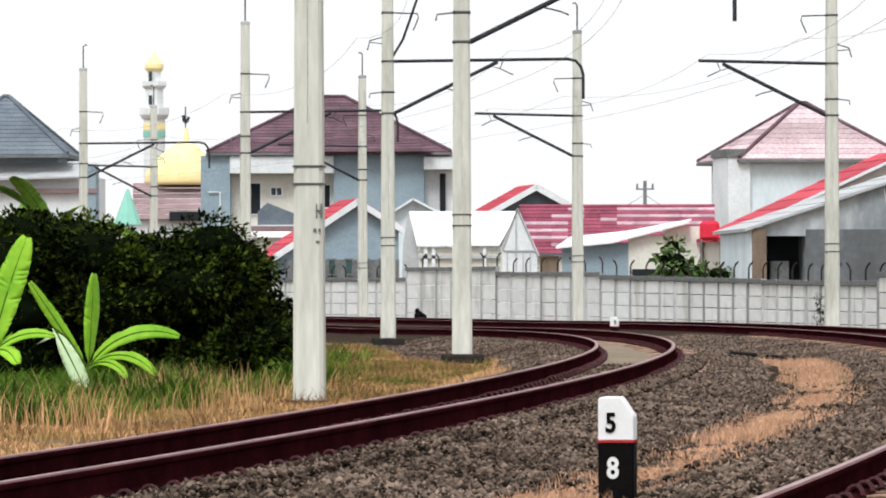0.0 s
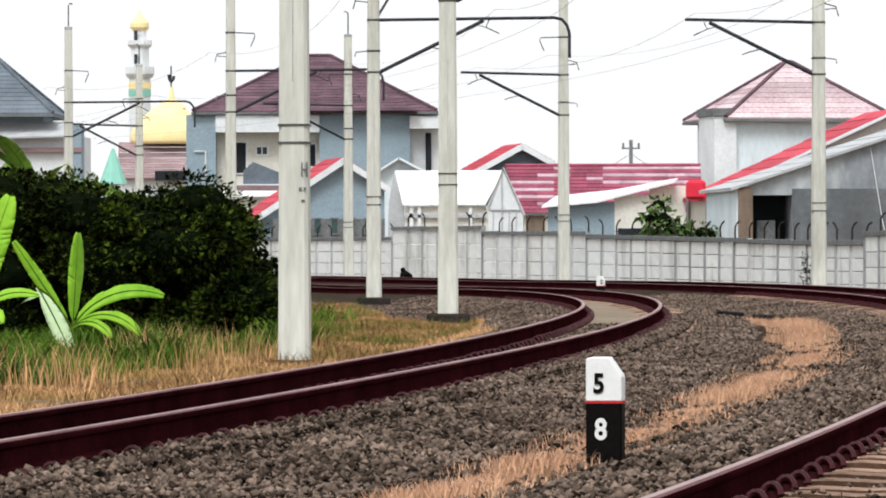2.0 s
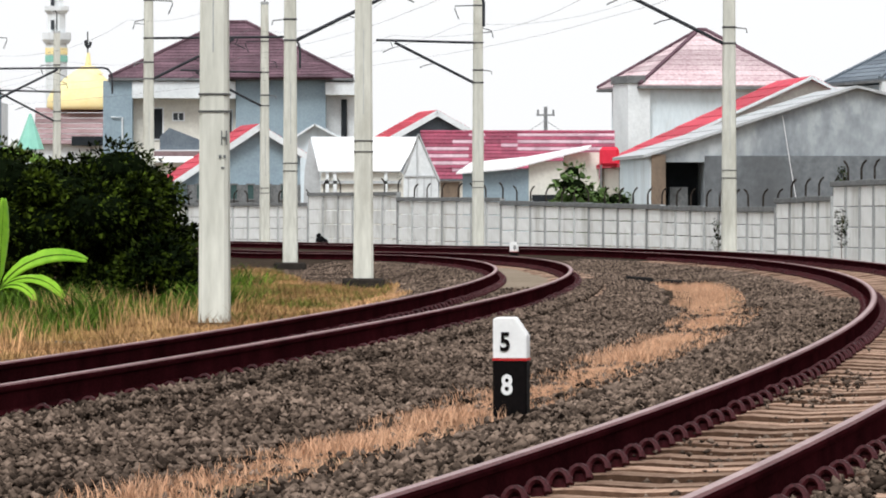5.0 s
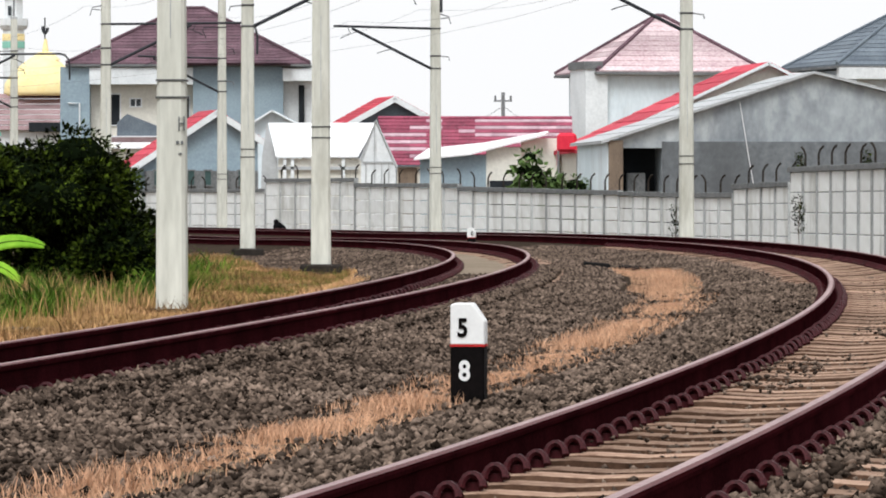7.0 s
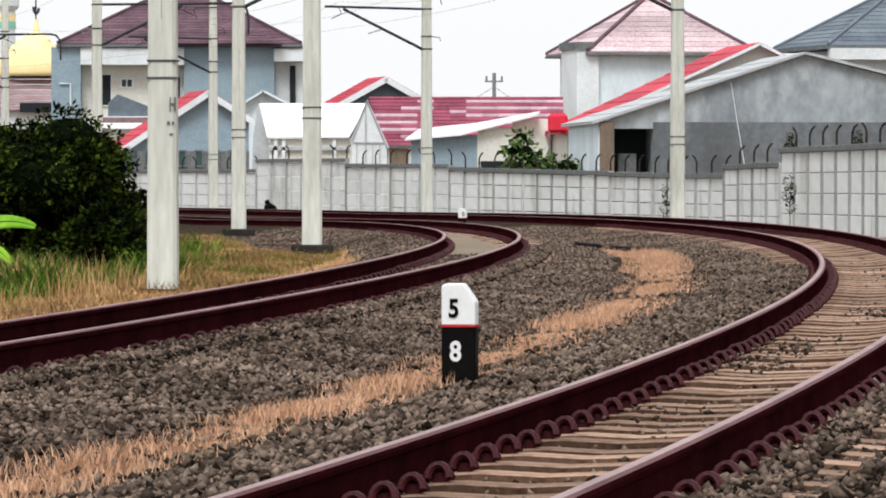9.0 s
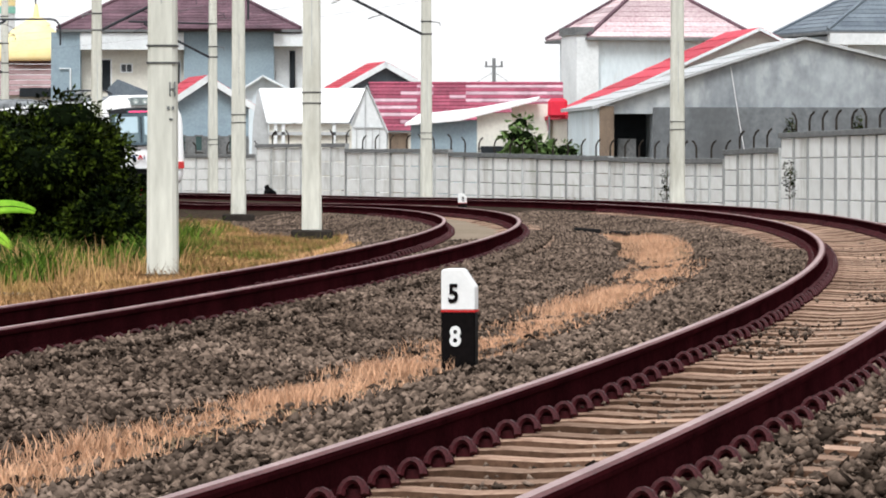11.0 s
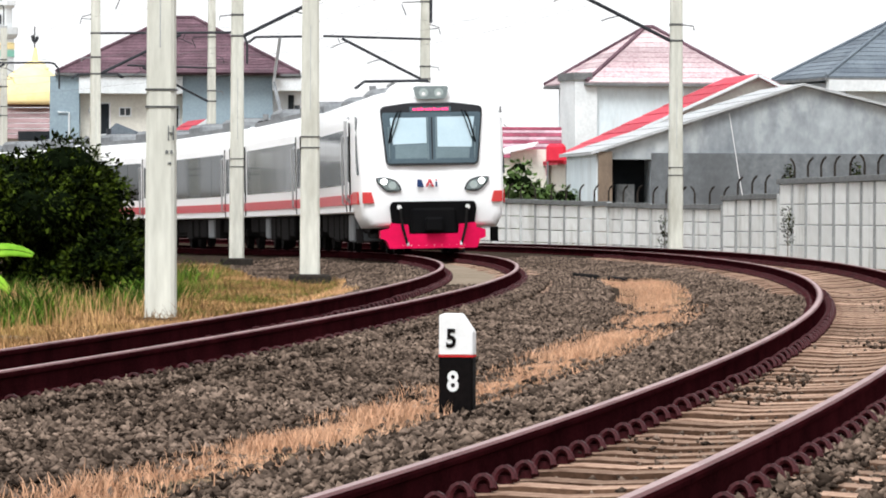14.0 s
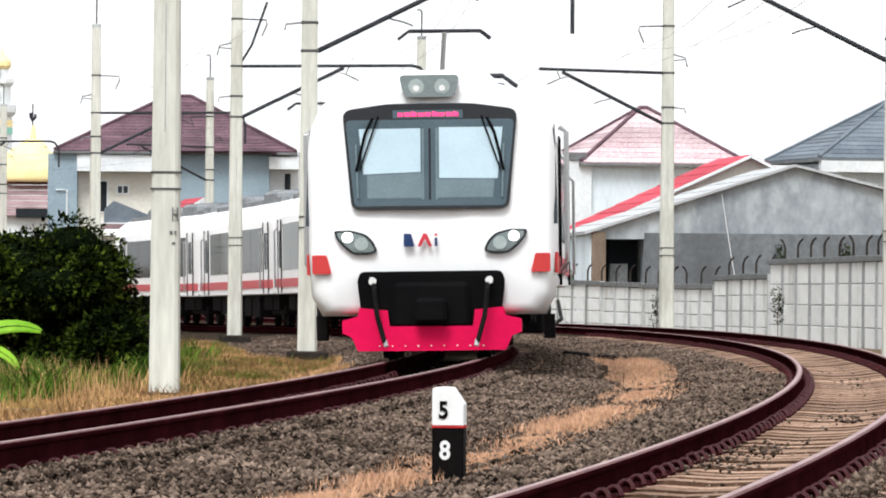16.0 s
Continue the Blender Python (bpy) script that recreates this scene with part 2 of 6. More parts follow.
# ---------------------------------------------------------------- mesh helpers
def part(name, bm, mat, parent=None, label="", m=None, smooth=False):
    """Links a bmesh (or a ready mesh) as one object under a thing or a part."""
    if isinstance(bm, bmesh.types.BMesh):
        bmesh.ops.recalc_face_normals(bm, faces=bm.faces)
        me = bpy.data.meshes.new(name)
        bm.to_mesh(me)
        bm.free()
        if smooth:
            me.polygons.foreach_set("use_smooth", [True] * len(me.polygons))
        if mat is not None:
            me.materials.append(mat)
    else:
        me = bm
    ob = new(name, me)
    if parent is not None:
        ob.parent = parent
    if m is not None:
        ob.matrix_basis = m
    if label:
        ob["label"] = label
    return ob


def thing(name, label, category, m=None, group="", kind=""):
    ob = new(name)
    ob.empty_display_size = 0.2
    if m is not None:
        ob.matrix_basis = m
    return tagged(ob, label, category, group, kind)


def box(bm, x0, x1, y0, y1, z0, z1, bevel=0.0, m=None):
    r = bmesh.ops.create_cube(bm, size=1.0)
    vs = r["verts"]
    for v in vs:
        v.co = Vector(((x0 + x1) / 2 + v.co.x * (x1 - x0), (y0 + y1) / 2 + v.co.y * (y1 - y0), (z0 + z1) / 2 + v.co.z * (z1 - z0)))
    if bevel:
        es = list({e for v in vs for e in v.link_edges})
        g = bmesh.ops.bevel(bm, geom=es, offset=bevel, segments=1, affect="EDGES")
        vs = list({v for f in g["faces"] for v in f.verts} | {v for v in vs if v.is_valid})
    if m is not None:
        for v in vs:
            v.co = m @ v.co
    return vs


def boxmesh(*a, **k):
    bm = bmesh.new()
    box(bm, *a, **k)
    return bm


def tube(bm, points, r0, r1=None, sides=8):
    """A capped tube through points, its radius from r0 to r1."""
    r1 = r0 if r1 is None else r1
    pts = [Vector(p) for p in points]
    rings = []
    up = None
    for i, p in enumerate(pts):
        d = (pts[min(i + 1, len(pts) - 1)] - pts[max(i - 1, 0)]).normalized()
        if up is None:
            up = d.orthogonal().normalized()
        up = (up - d * up.dot(d)).normalized()
        side = d.cross(up)
        r = r0 + (r1 - r0) * i / max(1, len(pts) - 1)
        rings.append([bm.verts.new(p + (up * math.cos(a) + side * math.sin(a)) * r) for a in [2 * math.pi * k / sides for k in range(sides)]])
    for a, b in zip(rings, rings[1:]):
        for k in range(sides):
            bm.faces.new((a[k], a[(k + 1) % sides], b[(k + 1) % sides], b[k]))
    bm.faces.new(rings[0][::-1])
    bm.faces.new(rings[-1])
    return bm


def prism(bm, outline, y0, y1):
    """Closed outline of (x, z), drawn out from y0 to y1."""
    a = [bm.verts.new((x, y0, z)) for x, z in outline]
    b = [bm.verts.new((x, y1, z)) for x, z in outline]
    n = len(outline)
    bm.faces.new(a)
    bm.faces.new(b[::-1])
    for i in range(n):
        bm.faces.new((a[i], b[i], b[(i + 1) % n], a[(i + 1) % n]))
    return bm


def raw_mesh(name, verts, faces, mat):
    me = bpy.data.meshes.new(name)
    me.from_pydata(verts, [], faces)
    me.materials.append(mat)
    return me


def slab(bm, corners, thick):
    """A flat plate with four (or more) corners, thick downwards."""
    a = [bm.verts.new(c) for c in corners]
    b = [bm.verts.new((c[0], c[1], c[2] - thick)) for c in corners]
    n = len(a)
    bm.faces.new(a)
    bm.faces.new(b[::-1])
    for i in range(n):
        bm.faces.new((a[i], b[i], b[(i + 1) % n], a[(i + 1) % n]))


# ---------------------------------------------------------------- the railway's plan: both tracks on one centre
CX, CY, RA = -429.871, 83.863, 434.503
RIGHT, LEFT = 0.5335, -4.0755   # offsets of the track centres from the reference radius
GAUGE = 1.067


def ring(o, th):
    r = RA + o
    return CX + r * math.cos(th), CY + r * math.sin(th)


def theta(y, o=0.0):
    return math.asin((y - CY) / (RA + o))


def rail_top(right, y):
    """Height of the rail tops, mid track, along the line."""
    u = max(-1.6, min((y - 80) / 50, 1.6))
    return EYE - 0.643 + 0.081 * u - 0.074 * u * u if right else EYE - 0.680 + 0.046 * u - 0.103 * u * u


CANT = 0.042


def profile(o, y):
    """Ground height at an offset across the line."""
    R, L = rail_top(True, y), rail_top(False, y)
    pts = [(-40, 0.35), (-16, 0.25), (-8.5, 0.16), (-6.4, 0.12), (-5.35, L - 0.21), (-2.75, L - 0.19), (-1.95, min(L, R) - 0.27),
           (-1.35, R - 0.27), (-0.8, R - 0.22), (-0.1, R - 0.245), (1.2, R - 0.245), (1.85, R - 0.21), (3.2, -0.02), (9, -0.06), (60, -0.1), (400, -0.1)]
    if o <= pts[0][0]:
        return pts[0][1]
    for (a, za), (b, zb) in zip(pts, pts[1:]):
        if o <= b:
            return za + (zb - za) * (o - a) / (b - a)
    return -0.1


# ---------------------------------------------------------------- ground: one sheet to the horizon
def build_ground():
    offs = [-430, -300, -150, -80, -40, -24, -16, -12, -9, -7.5, -6.4, -5.9, -5.35, -4.6, -3.5, -2.75, -2.35, -1.95, -1.65, -1.35, -1.05, -0.8,
            -0.3, -0.1, 0.5, 1.2, 1.85, 2.3, 2.75, 3.2, 4.5, 6, 9, 13, 20, 40, 90, 200, 500, 1200, 3000]
    ths = [-math.pi, -2.2, -1.4, -0.9, -0.6, -0.42, -0.34] + [-0.30 + i * 0.004 for i in range(226)] + [0.66, 0.75, 0.9, 1.2, 1.7, 2.4, math.pi]
    verts, faces = [], []
    for th in ths:
        for o in offs:
            x, y = ring(o, th)
            z = profile(o, y)
            if -16 < o < 20:
                z += 0.035 * noise.noise((x * 1.3, y * 1.3, 3.0)) * (1.6 if -12 < o < -6 or o > 3 else 0.6)
            verts.append((x, y, z))
    n = len(offs)
    for i in range(len(ths) - 1):
        for j in range(n - 1):
            a = i * n + j
            faces.append((a, a + 1, a + n + 1, a + n))
    me = raw_mesh("ground", verts, faces, M["soil"])
    me.materials.append(M["ballast"])
    idx = []
    for f in me.polygons:
        j = f.index % (n - 1)
        idx.append(1 if -5.95 < offs[j] < -1.9 or -1.4 < offs[j] < 3.0 else 0)
    me.materials.append(M["bed"])
    for f in me.polygons:
        y = ring(0, ths[f.index // (n - 1)])[1]
        if offs[f.index % (n - 1)] == -4.6 and 58 < y < 118:
            idx[f.index] = 2
        if -8 < offs[f.index % (n - 1)] < -5.8 and 97 < y < 190:
            idx[f.index] = 1
    me.polygons.foreach_set("material_index", idx)
    me.polygons.foreach_set("use_smooth", [True] * len(me.polygons))
    tagged(new("ground", me), "dry soil and grey crushed stone ground of the railway", "ground", kind="structure")


build_ground()


# ---------------------------------------------------------------- tracks
RAIL = [(-0.062, 0.0), (0.062, 0.0), (0.062, 0.012), (0.014, 0.03), (0.010, 0.108), (0.034, 0.120), (0.036, 0.136), (0.032, 0.148), (0.018, 0.156),
        (-0.018, 0.156), (-0.032, 0.148), (-0.036, 0.136), (-0.034, 0.120), (-0.010, 0.108), (-0.014, 0.03), (-0.062, 0.012)]


def build_rail(parent, right, o, lift):
    ths = [-0.30 + i * 0.0025 for i in range(int(0.92 / 0.0025))]
    n = len(RAIL)
    verts, faces = [], []
    for th in ths:
        y0 = CY + RA * math.sin(th)
        zt = rail_top(right, y0) + lift
        for dx, dz in RAIL:
            x, y = ring(o + dx, th)
            verts.append((x, y, zt - 0.157 + dz))
    for i in range(len(ths) - 1):
        for j in range(n):
            a, b = i * n + j, i * n + (j + 1) % n
            faces.append((a, b, b + n, a + n))
    me = raw_mesh("rail", verts, faces, M["rail_side"])
    me.materials.append(M["rail_top"])
    me.materials.append(M["rail_edge"])
    idx = [{8: 1, 7: 2, 9: 2}.get(i % n, 0) for i in range(len(faces))]
    me.polygons.foreach_set("material_index", idx)
    return part("rail", me, None, parent, "dark rust-brown steel rail with a worn bright head")


def sleeper_mesh():
    """A prestressed sleeper: raised rail seats, a waist between them, sides coloured darker as shade."""
    bm = bmesh.new()
    out = [(-0.145, -0.2), (0.145, -0.2), (0.118, -0.005), (0.11, 0.0), (-0.11, 0.0), (-0.118, -0.005)]
    rings_ = []
    for x, s, dz in ((-1.0, 0.92, -0.02), (-0.8, 1, 0.0), (-0.36, 1, 0.0), (-0.14, 0.9, -0.02), (0.14, 0.9, -0.02), (0.36, 1, 0.0), (0.8, 1, 0.0), (1.0, 0.92, -0.02)):
        rings_.append([bm.verts.new((x, y * s, z + dz)) for y, z in out])
    n = len(out)
    for a, b in zip(rings_, rings_[1:]):
        for k in range(n):
            f = bm.faces.new((a[k], a[(k + 1) % n], b[(k + 1) % n], b[k]))
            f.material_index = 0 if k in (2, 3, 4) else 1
    bm.faces.new(rings_[0])
    bm.faces.new(rings_[-1])
    bmesh.ops.recalc_face_normals(bm, faces=bm.faces)
    me = bpy.data.meshes.new("sleeper")
    bm.to_mesh(me)
    bm.free()
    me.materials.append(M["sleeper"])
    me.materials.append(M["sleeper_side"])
    return me


def clip_mesh():
    """An elastic rail clip: a thick steel bar coiled over the rail's foot."""
    bm = bmesh.new()
    arc = [math.pi * k / 7 for k in range(8)]
    tube(bm, [(0.052 - 0.040 * math.cos(a), -0.045 + 0.03 * math.sin(a), 0.010 + 0.050 * math.sin(a)) for a in arc], 0.0145, sides=6)
    tube(bm, [(0.060 - 0.030 * math.cos(a), 0.035 - 0.03 * math.sin(a), 0.008 + 0.034 * math.sin(a)) for a in arc], 0.0135, sides=6)
    box(bm, 0.025, 0.080, -0.01, 0.05, -0.005, 0.030)
    bmesh.ops.recalc_face_normals(bm, faces=bm.faces)
    me = bpy.data.meshes.new("rail_clip")
    bm.to_mesh(me)
    bm.free()
    me.materials.append(M["clip"])
    return me


def track_frame(right, th):
    o = RIGHT if right else LEFT
    x, y = ring(o, th)
    z = rail_top(right, CY + RA * math.sin(th))
    tilt = math.atan2(CANT, GAUGE)
    return Matrix.Translation((x, y, z)) @ Matrix.Rotation(th, 4, "Z") @ Matrix.Rotation(-tilt, 4, "Y")


def build_track(right, label):
    track = thing("railway_track", label, "railway track", kind="structure")
    o = RIGHT if right else LEFT
    build_rail(track, right, o - GAUGE / 2, -CANT / 2)
    build_rail(track, right, o + GAUGE / 2, CANT / 2)
    return track


track_right = build_track(True, "curved narrow-gauge track on concrete sleepers in grey ballast")
track_left = build_track(False, "curved narrow-gauge track on a ballast bed, sleepers buried")


# ---------------------------------------------------------------- catenary poles
def pole_axis(y, inner, shift):
    o = (-4.609 - 2.2 if inner else 1.067 + 2.25) + shift
    th = theta(y, o)
    return (*ring(o, th), th)


def concrete_pole(y, inner, height=9.05, r0=0.168, r1=0.115, base=None, arm="", label="", letters=False, shift=0.0, stay=False, foot=0.35):
    x, y, th = pole_axis(y, inner, shift)
    z = 0.12 if inner else -0.03
    p = thing("catenary_pole", label or "grey spun-concrete overhead line pole with steel bands", "pole", pose(x, y, z, 0, 0, math.degrees(th)), "overhead line poles")
    bm = bmesh.new()
    rings_ = []
    for zz in (-0.05, 2, 4, 6, height):
        r = r0 + (r1 - r0) * max(zz, 0) / height
        c = r * 0.24
        rings_.append([bm.verts.new((a, b, zz)) for a, b in ((-r + c, -r), (r - c, -r), (r, -r + c), (r, r - c), (r - c, r), (-r + c, r), (-r, r - c), (-r, -r + c))])
    for a, b in zip(rings_, rings_[1:]):
        for k in range(8):
            bm.faces.new((a[k], a[(k + 1) % 8], b[(k + 1) % 8], b[k]))
    bm.faces.new(rings_[0])
    bm.faces.new(rings_[-1])
    shaft = part("shaft", bm, M["pole"], p, "square concrete shaft with chamfered edges")
    part("cast_seam", boxmesh(-0.006, 0.006, -r0 - 0.002, -r0 + 0.05, 2.9, 4.3), M["post"], shaft, "dark casting seam", m=Matrix.Rotation(-math.atan2(r0 - r1, height), 4, "X"))
    bm = boxmesh(-foot, foot, -foot, foot, -0.12, 0.19 if foot > 0.25 else 0.07, bevel=0.03)
    part("footing", bm, M["footing"], p, "dark cast footing")
    s = 1 if inner else -1    # arms reach over the tracks

    def rad(h):
        return r0 + (r1 - r0) * h / height

    def band(h):
        part("steel_band", boxmesh(-rad(h) - 0.014, rad(h) + 0.014, -rad(h) - 0.014, rad(h) + 0.014, h - 0.03, h + 0.03, bevel=0.02), M["band"], p)
    for h in (2.28, 2.46):
        part("cable_band", boxmesh(-rad(h) - 0.008, rad(h) + 0.008, -rad(h) - 0.008, rad(h) + 0.008, h - 0.011, h + 0.011), M["band"], p)
    low, top_arm, feed = (5.27, 6.45, 7.55) if inner else (5.38, 6.56, 7.66)
    if arm:
        for h in (low, top_arm, feed, 5.75):
            band(h)
        tip = 3.05 if arm == "single" else 4.1
        pts = [(s * rad(top_arm), 0, top_arm), (s * tip, 0, top_arm + 0.06)]
        if arm == "portal":
            pts += [(s * 4.28, 0, top_arm + 0.02), (s * 4.4, 0, top_arm - 0.12), (s * 4.45, 0, top_arm - 0.3), (s * 4.45, 0, top_arm - 0.85)]
        part("bracket_tube", tube(bmesh.new(), pts, 0.036), M["arm"], p, "dark horizontal steel tube")
        part("diagonal_strut", tube(bmesh.new(), [(s * rad(low), 0, low), (s * 2.5, 0, top_arm - 0.01)], 0.042), M["arm"], p)
        bm = bmesh.new()
        tube(bm, [(s * 2.62, 0, top_arm), (s * 2.55, 0, top_arm - 0.16), (s * 2.85, 0, top_arm - 0.3)], 0.014, sides=6)
        tube(bm, [(s * 2.55, 0, top_arm - 0.16), (s * 2.3, 0, top_arm - 0.1)], 0.01, sides=6)
        part("registration_hook", bm, M["arm"], p)
        part("hanger", tube(bmesh.new(), [(s * 1.35, 0, top_arm - 0.62), (s * 1.6, 0, top_arm - 0.68), (s * 1.75, 0, top_arm - 0.74)], 0.013, sides=6), M["arm"], p)
        part("insulator", tube(bmesh.new(), [(-s * rad(5.75), 0, 5.75), (-s * 0.4, 0, 5.72), (-s * 0.42, 0, 5.62)], 0.016, sides=6), M["insulator"], p)
        bm = bmesh.new()
        tube(bm, [(s * 0.1, 0, feed), (s * 0.68, 0, feed - 0.02), (s * 0.7, 0, feed - 0.12), (s * 0.58, 0, feed - 0.4)], 0.016, sides=6)
        part("feeder_hook", bm, M["arm"], p)
        bm = bmesh.new()
        tube(bm, [(-s * 0.1, 0, 7.0), (-s * 0.4, 0, 6.92), (-s * 0.46, 0, 6.7)], 0.014, sides=6)
        tube(bm, [(-s * 0.1, 0, 6.85), (-s * 0.42, 0, 6.88)], 0.012, sides=6)
        part("side_bracket", bm, M["arm"], p)
    if stay:
        bm = bmesh.new()
        tube(bm, [(s * 0.05, 0, top_arm), (s * 0.35, 0, top_arm + 0.5), (s * 0.7, 0, top_arm + 1.5)], 0.03, sides=6)
        part("stay_tube", bm, M["arm"], p)
    bm = bmesh.new()
    tube(bm, [(0, 0, height), (0, 0, height + 0.75), (s * 0.06, 0, height + 0.82), (s * 0.14, 0, height + 0.8)], 0.022, sides=6)
    part("top_spike", bm, M["arm"], p)
    part("pole_cap", boxmesh(-r1 - 0.006, r1 + 0.006, -r1 - 0.006, r1 + 0.006, height - 0.1, height + 0.02, bevel=0.02), M["post"], p)
    if letters:
        for x0, w, zz, h in ((0.085, 0.013, 1.93, 0.15), (0.135, 0.013, 1.93, 0.15), (0.098, 0.037, 2.0, 0.014), (0.06, 0.03, 1.79, 0.035), (0.11, 0.022, 1.79, 0.035), (0.085, 0.035, 1.68, 0.02)):
            part("stencil_mark", boxmesh(x0, x0 + w, -r0 - 0.002, -r0 + 0.03, zz, zz + h), M["cap"], p, "dark stencilled mark")
    return p


for y, kw in ((59.6, dict(letters=True, arm="portal", r0=0.158, shift=-0.07, foot=0.23)), (94.0, dict(arm="portal", shift=0.13)), (130.0, dict(arm="portal", stay=True)), (165.0, dict(arm="portal", shift=-0.1)), (198.0, dict(arm="portal"))):
    concrete_pole(y, True, **kw)
for y in (95.0, 131.0, 168.0, 201.5, 232.0, 262.0):
    concrete_pole(y, False, arm="single", shift=-0.27 if y == 168.0 else 0.0)


# ---------------------------------------------------------------- precast boundary wall
def wall_radius(y):
    return 446.0 + (y - 146) * 0.075 - RA


def build_wall():
    wall = thing("wall_boundary", "weathered light grey precast concrete panel wall with dark capping", "wall", kind="structure")
    runs = [(100, 2.42, 165.7, 2.43), (165.7, 2.02, 174.6, 1.97), (174.6, 1.70, 185, 1.73), (185, 1.73, 219.7, 2.06), (219.7, 2.19, 234.3, 2.25), (234.3, 2.47, 248.7, 2.54), (248.7, 2.09, 320, 2.2)]
    th = theta(110.0, 12.0)
    panel_me, post_me = {}, {}
    th_end = theta(300.0, 20.0)
    step = 2.4 / 450
    while th < th_end:
        y = CY + 449 * math.sin(th)
        ya, za, yb, zb = next(r for r in runs if y <= r[2])
        top = round(za + (zb - za) * (y - ya) / (yb - ya), 2)
        o = wall_radius(y)
        x0, y0 = ring(o, th)
        o1 = wall_radius(CY + 449 * math.sin(th + step))
        x1, y1 = ring(o1, th + step)
        a = math.atan2(y1 - y0, x1 - x0)
        length = math.hypot(x1 - x0, y1 - y0)
        rows = 4
        h = (top + 0.1 - 0.16) / rows
        key = round(h, 3)
        if key not in panel_me:
            bm = boxmesh(0.0, 1.0, -0.028, 0.028, 0.014, h - 0.014, bevel=0.012)
            bmesh.ops.recalc_face_normals(bm, faces=bm.faces)
            me = panel_me[key] = bpy.data.meshes.new("panel")
            bm.to_mesh(me)
            bm.free()
            me.materials.append(M["panel"])
            bm = boxmesh(-0.06, 0.06, -0.085, 0.085, 0.0, top - 0.02 + 0.1, bevel=0.012)
            me = post_me[key] = bpy.data.meshes.new("post")
            bm.to_mesh(me)
            bm.free()
            me.materials.append(M["post"])
        m = Matrix.Translation((x0, y0, -0.1)) @ Matrix.Rotation(a, 4, "Z")
        for r in range(rows):
            part("panel", panel_me[key], None, wall, m=m @ Matrix.Translation((0.06, random.uniform(-0.008, 0.008), r * h)) @ Matrix.Diagonal((length - 0.12, 1, 1, 1)))
        part("post", post_me[key], None, wall, m=m)
        part("capping", boxmesh(0.0, length, -0.11, 0.11, top + 0.1 - 0.16, top + 0.1 + random.uniform(-0.012, 0.012), bevel=0.012), M["cap"], wall, m=m)
        hook = bmesh.new()
        b = 0.22 if random.random() < 0.8 else -0.2
        tube(hook, [(0, 0, top + 0.05), (0, 0, top + 0.44), (-b * 0.35, -b * 0.2, top + 0.58), (-b * 0.8, -b * 0.5, top + 0.66)], 0.036, 0.03, sides=6)
        part("wire_hook", hook, M["footing"], wall, "dark bent barbed-wire bracket", m=m @ Matrix.Rotation(random.uniform(-0.1, 0.1), 4, "Y"))
        th += step
    return wall


build_wall()


# ---------------------------------------------------------------- houses behind the wall
def courses(parent, mat, a, b, c, d, n, lift=0.03):
    """A roof slope laid in n overlapping rows, each a piece of its own; a-b is the eave, d-c the ridge."""
    a, b, c, d = (Vector(p) for p in (a, b, c, d))
    nor = (b - a).cross(c - a) if (c - a).length > 1e-6 else (b - a).cross(d - a)
    nor.normalize()
    if nor.z < 0:
        nor = -nor
    for i in range(n):
        s, t = i / n, (i + 1) / n
        top = [a.lerp(d, s) + nor * lift, b.lerp(c, s) + nor * lift, b.lerp(c, t) + nor * 0.004, a.lerp(d, t) + nor * 0.004]
        if (top[2] - top[3]).length < 1e-3:
            top = top[:3]
        bm = bmesh.new()
        v = [bm.verts.new(x) for x in top]
        w = [bm.verts.new(x - nor * 0.045) for x in top]
        k = len(v)
        bm.faces.new(v)
        bm.faces.new(w[::-1])
        for q in range(k):
            bm.faces.new((v[q], w[q], w[(q + 1) % k], v[(q + 1) % k]))
        part("tile_strip", bm, mat, parent)


def hip_roof(parent, w, d, z0, z1, ridge, mat, over=0.6, n=12, caps=None):
    """Hipped roof over w by d, the ridge along x."""
    X, Y, r = w / 2 + over, d / 2 + over, ridge / 2
    bm = bmesh.new()
    A, B, C, D = (-X, -Y, z0), (X, -Y, z0), (X, Y, z0), (-X, Y, z0)
    E, G = (-r, 0, z1), (r, 0, z1)
    slab(bm, [A, B, C, D], 0.12)
    roof = part("roof", bm, mat, parent)
    courses(roof, mat, A, B, G, E, n)
    courses(roof, mat, C, D, E, G, n)
    courses(roof, mat, B, C, G, G, n)
    courses(roof, mat, D, A, E, E, n)
    bm = bmesh.new()
    for p, q in ((A, E), (B, G), (C, G), (D, E), (E, G)):
        if (Vector(p) - Vector(q)).length > 0.1:
            tube(bm, [Vector(p) + Vector((0, 0, 0.06)), Vector(q) + Vector((0, 0, 0.06))], 0.11, sides=6)
    part("ridge_tiles", bm, caps or mat, roof)
    bm = bmesh.new()
    for p, q in ((A, B), (B, C), (C, D), (D, A)):
        tube(bm, [Vector(p) - Vector((0, 0, 0.12)), Vector(q) - Vector((0, 0, 0.12))], 0.1, sides=4)
    part("fascia", bm, M["cap"], roof)
    return roof


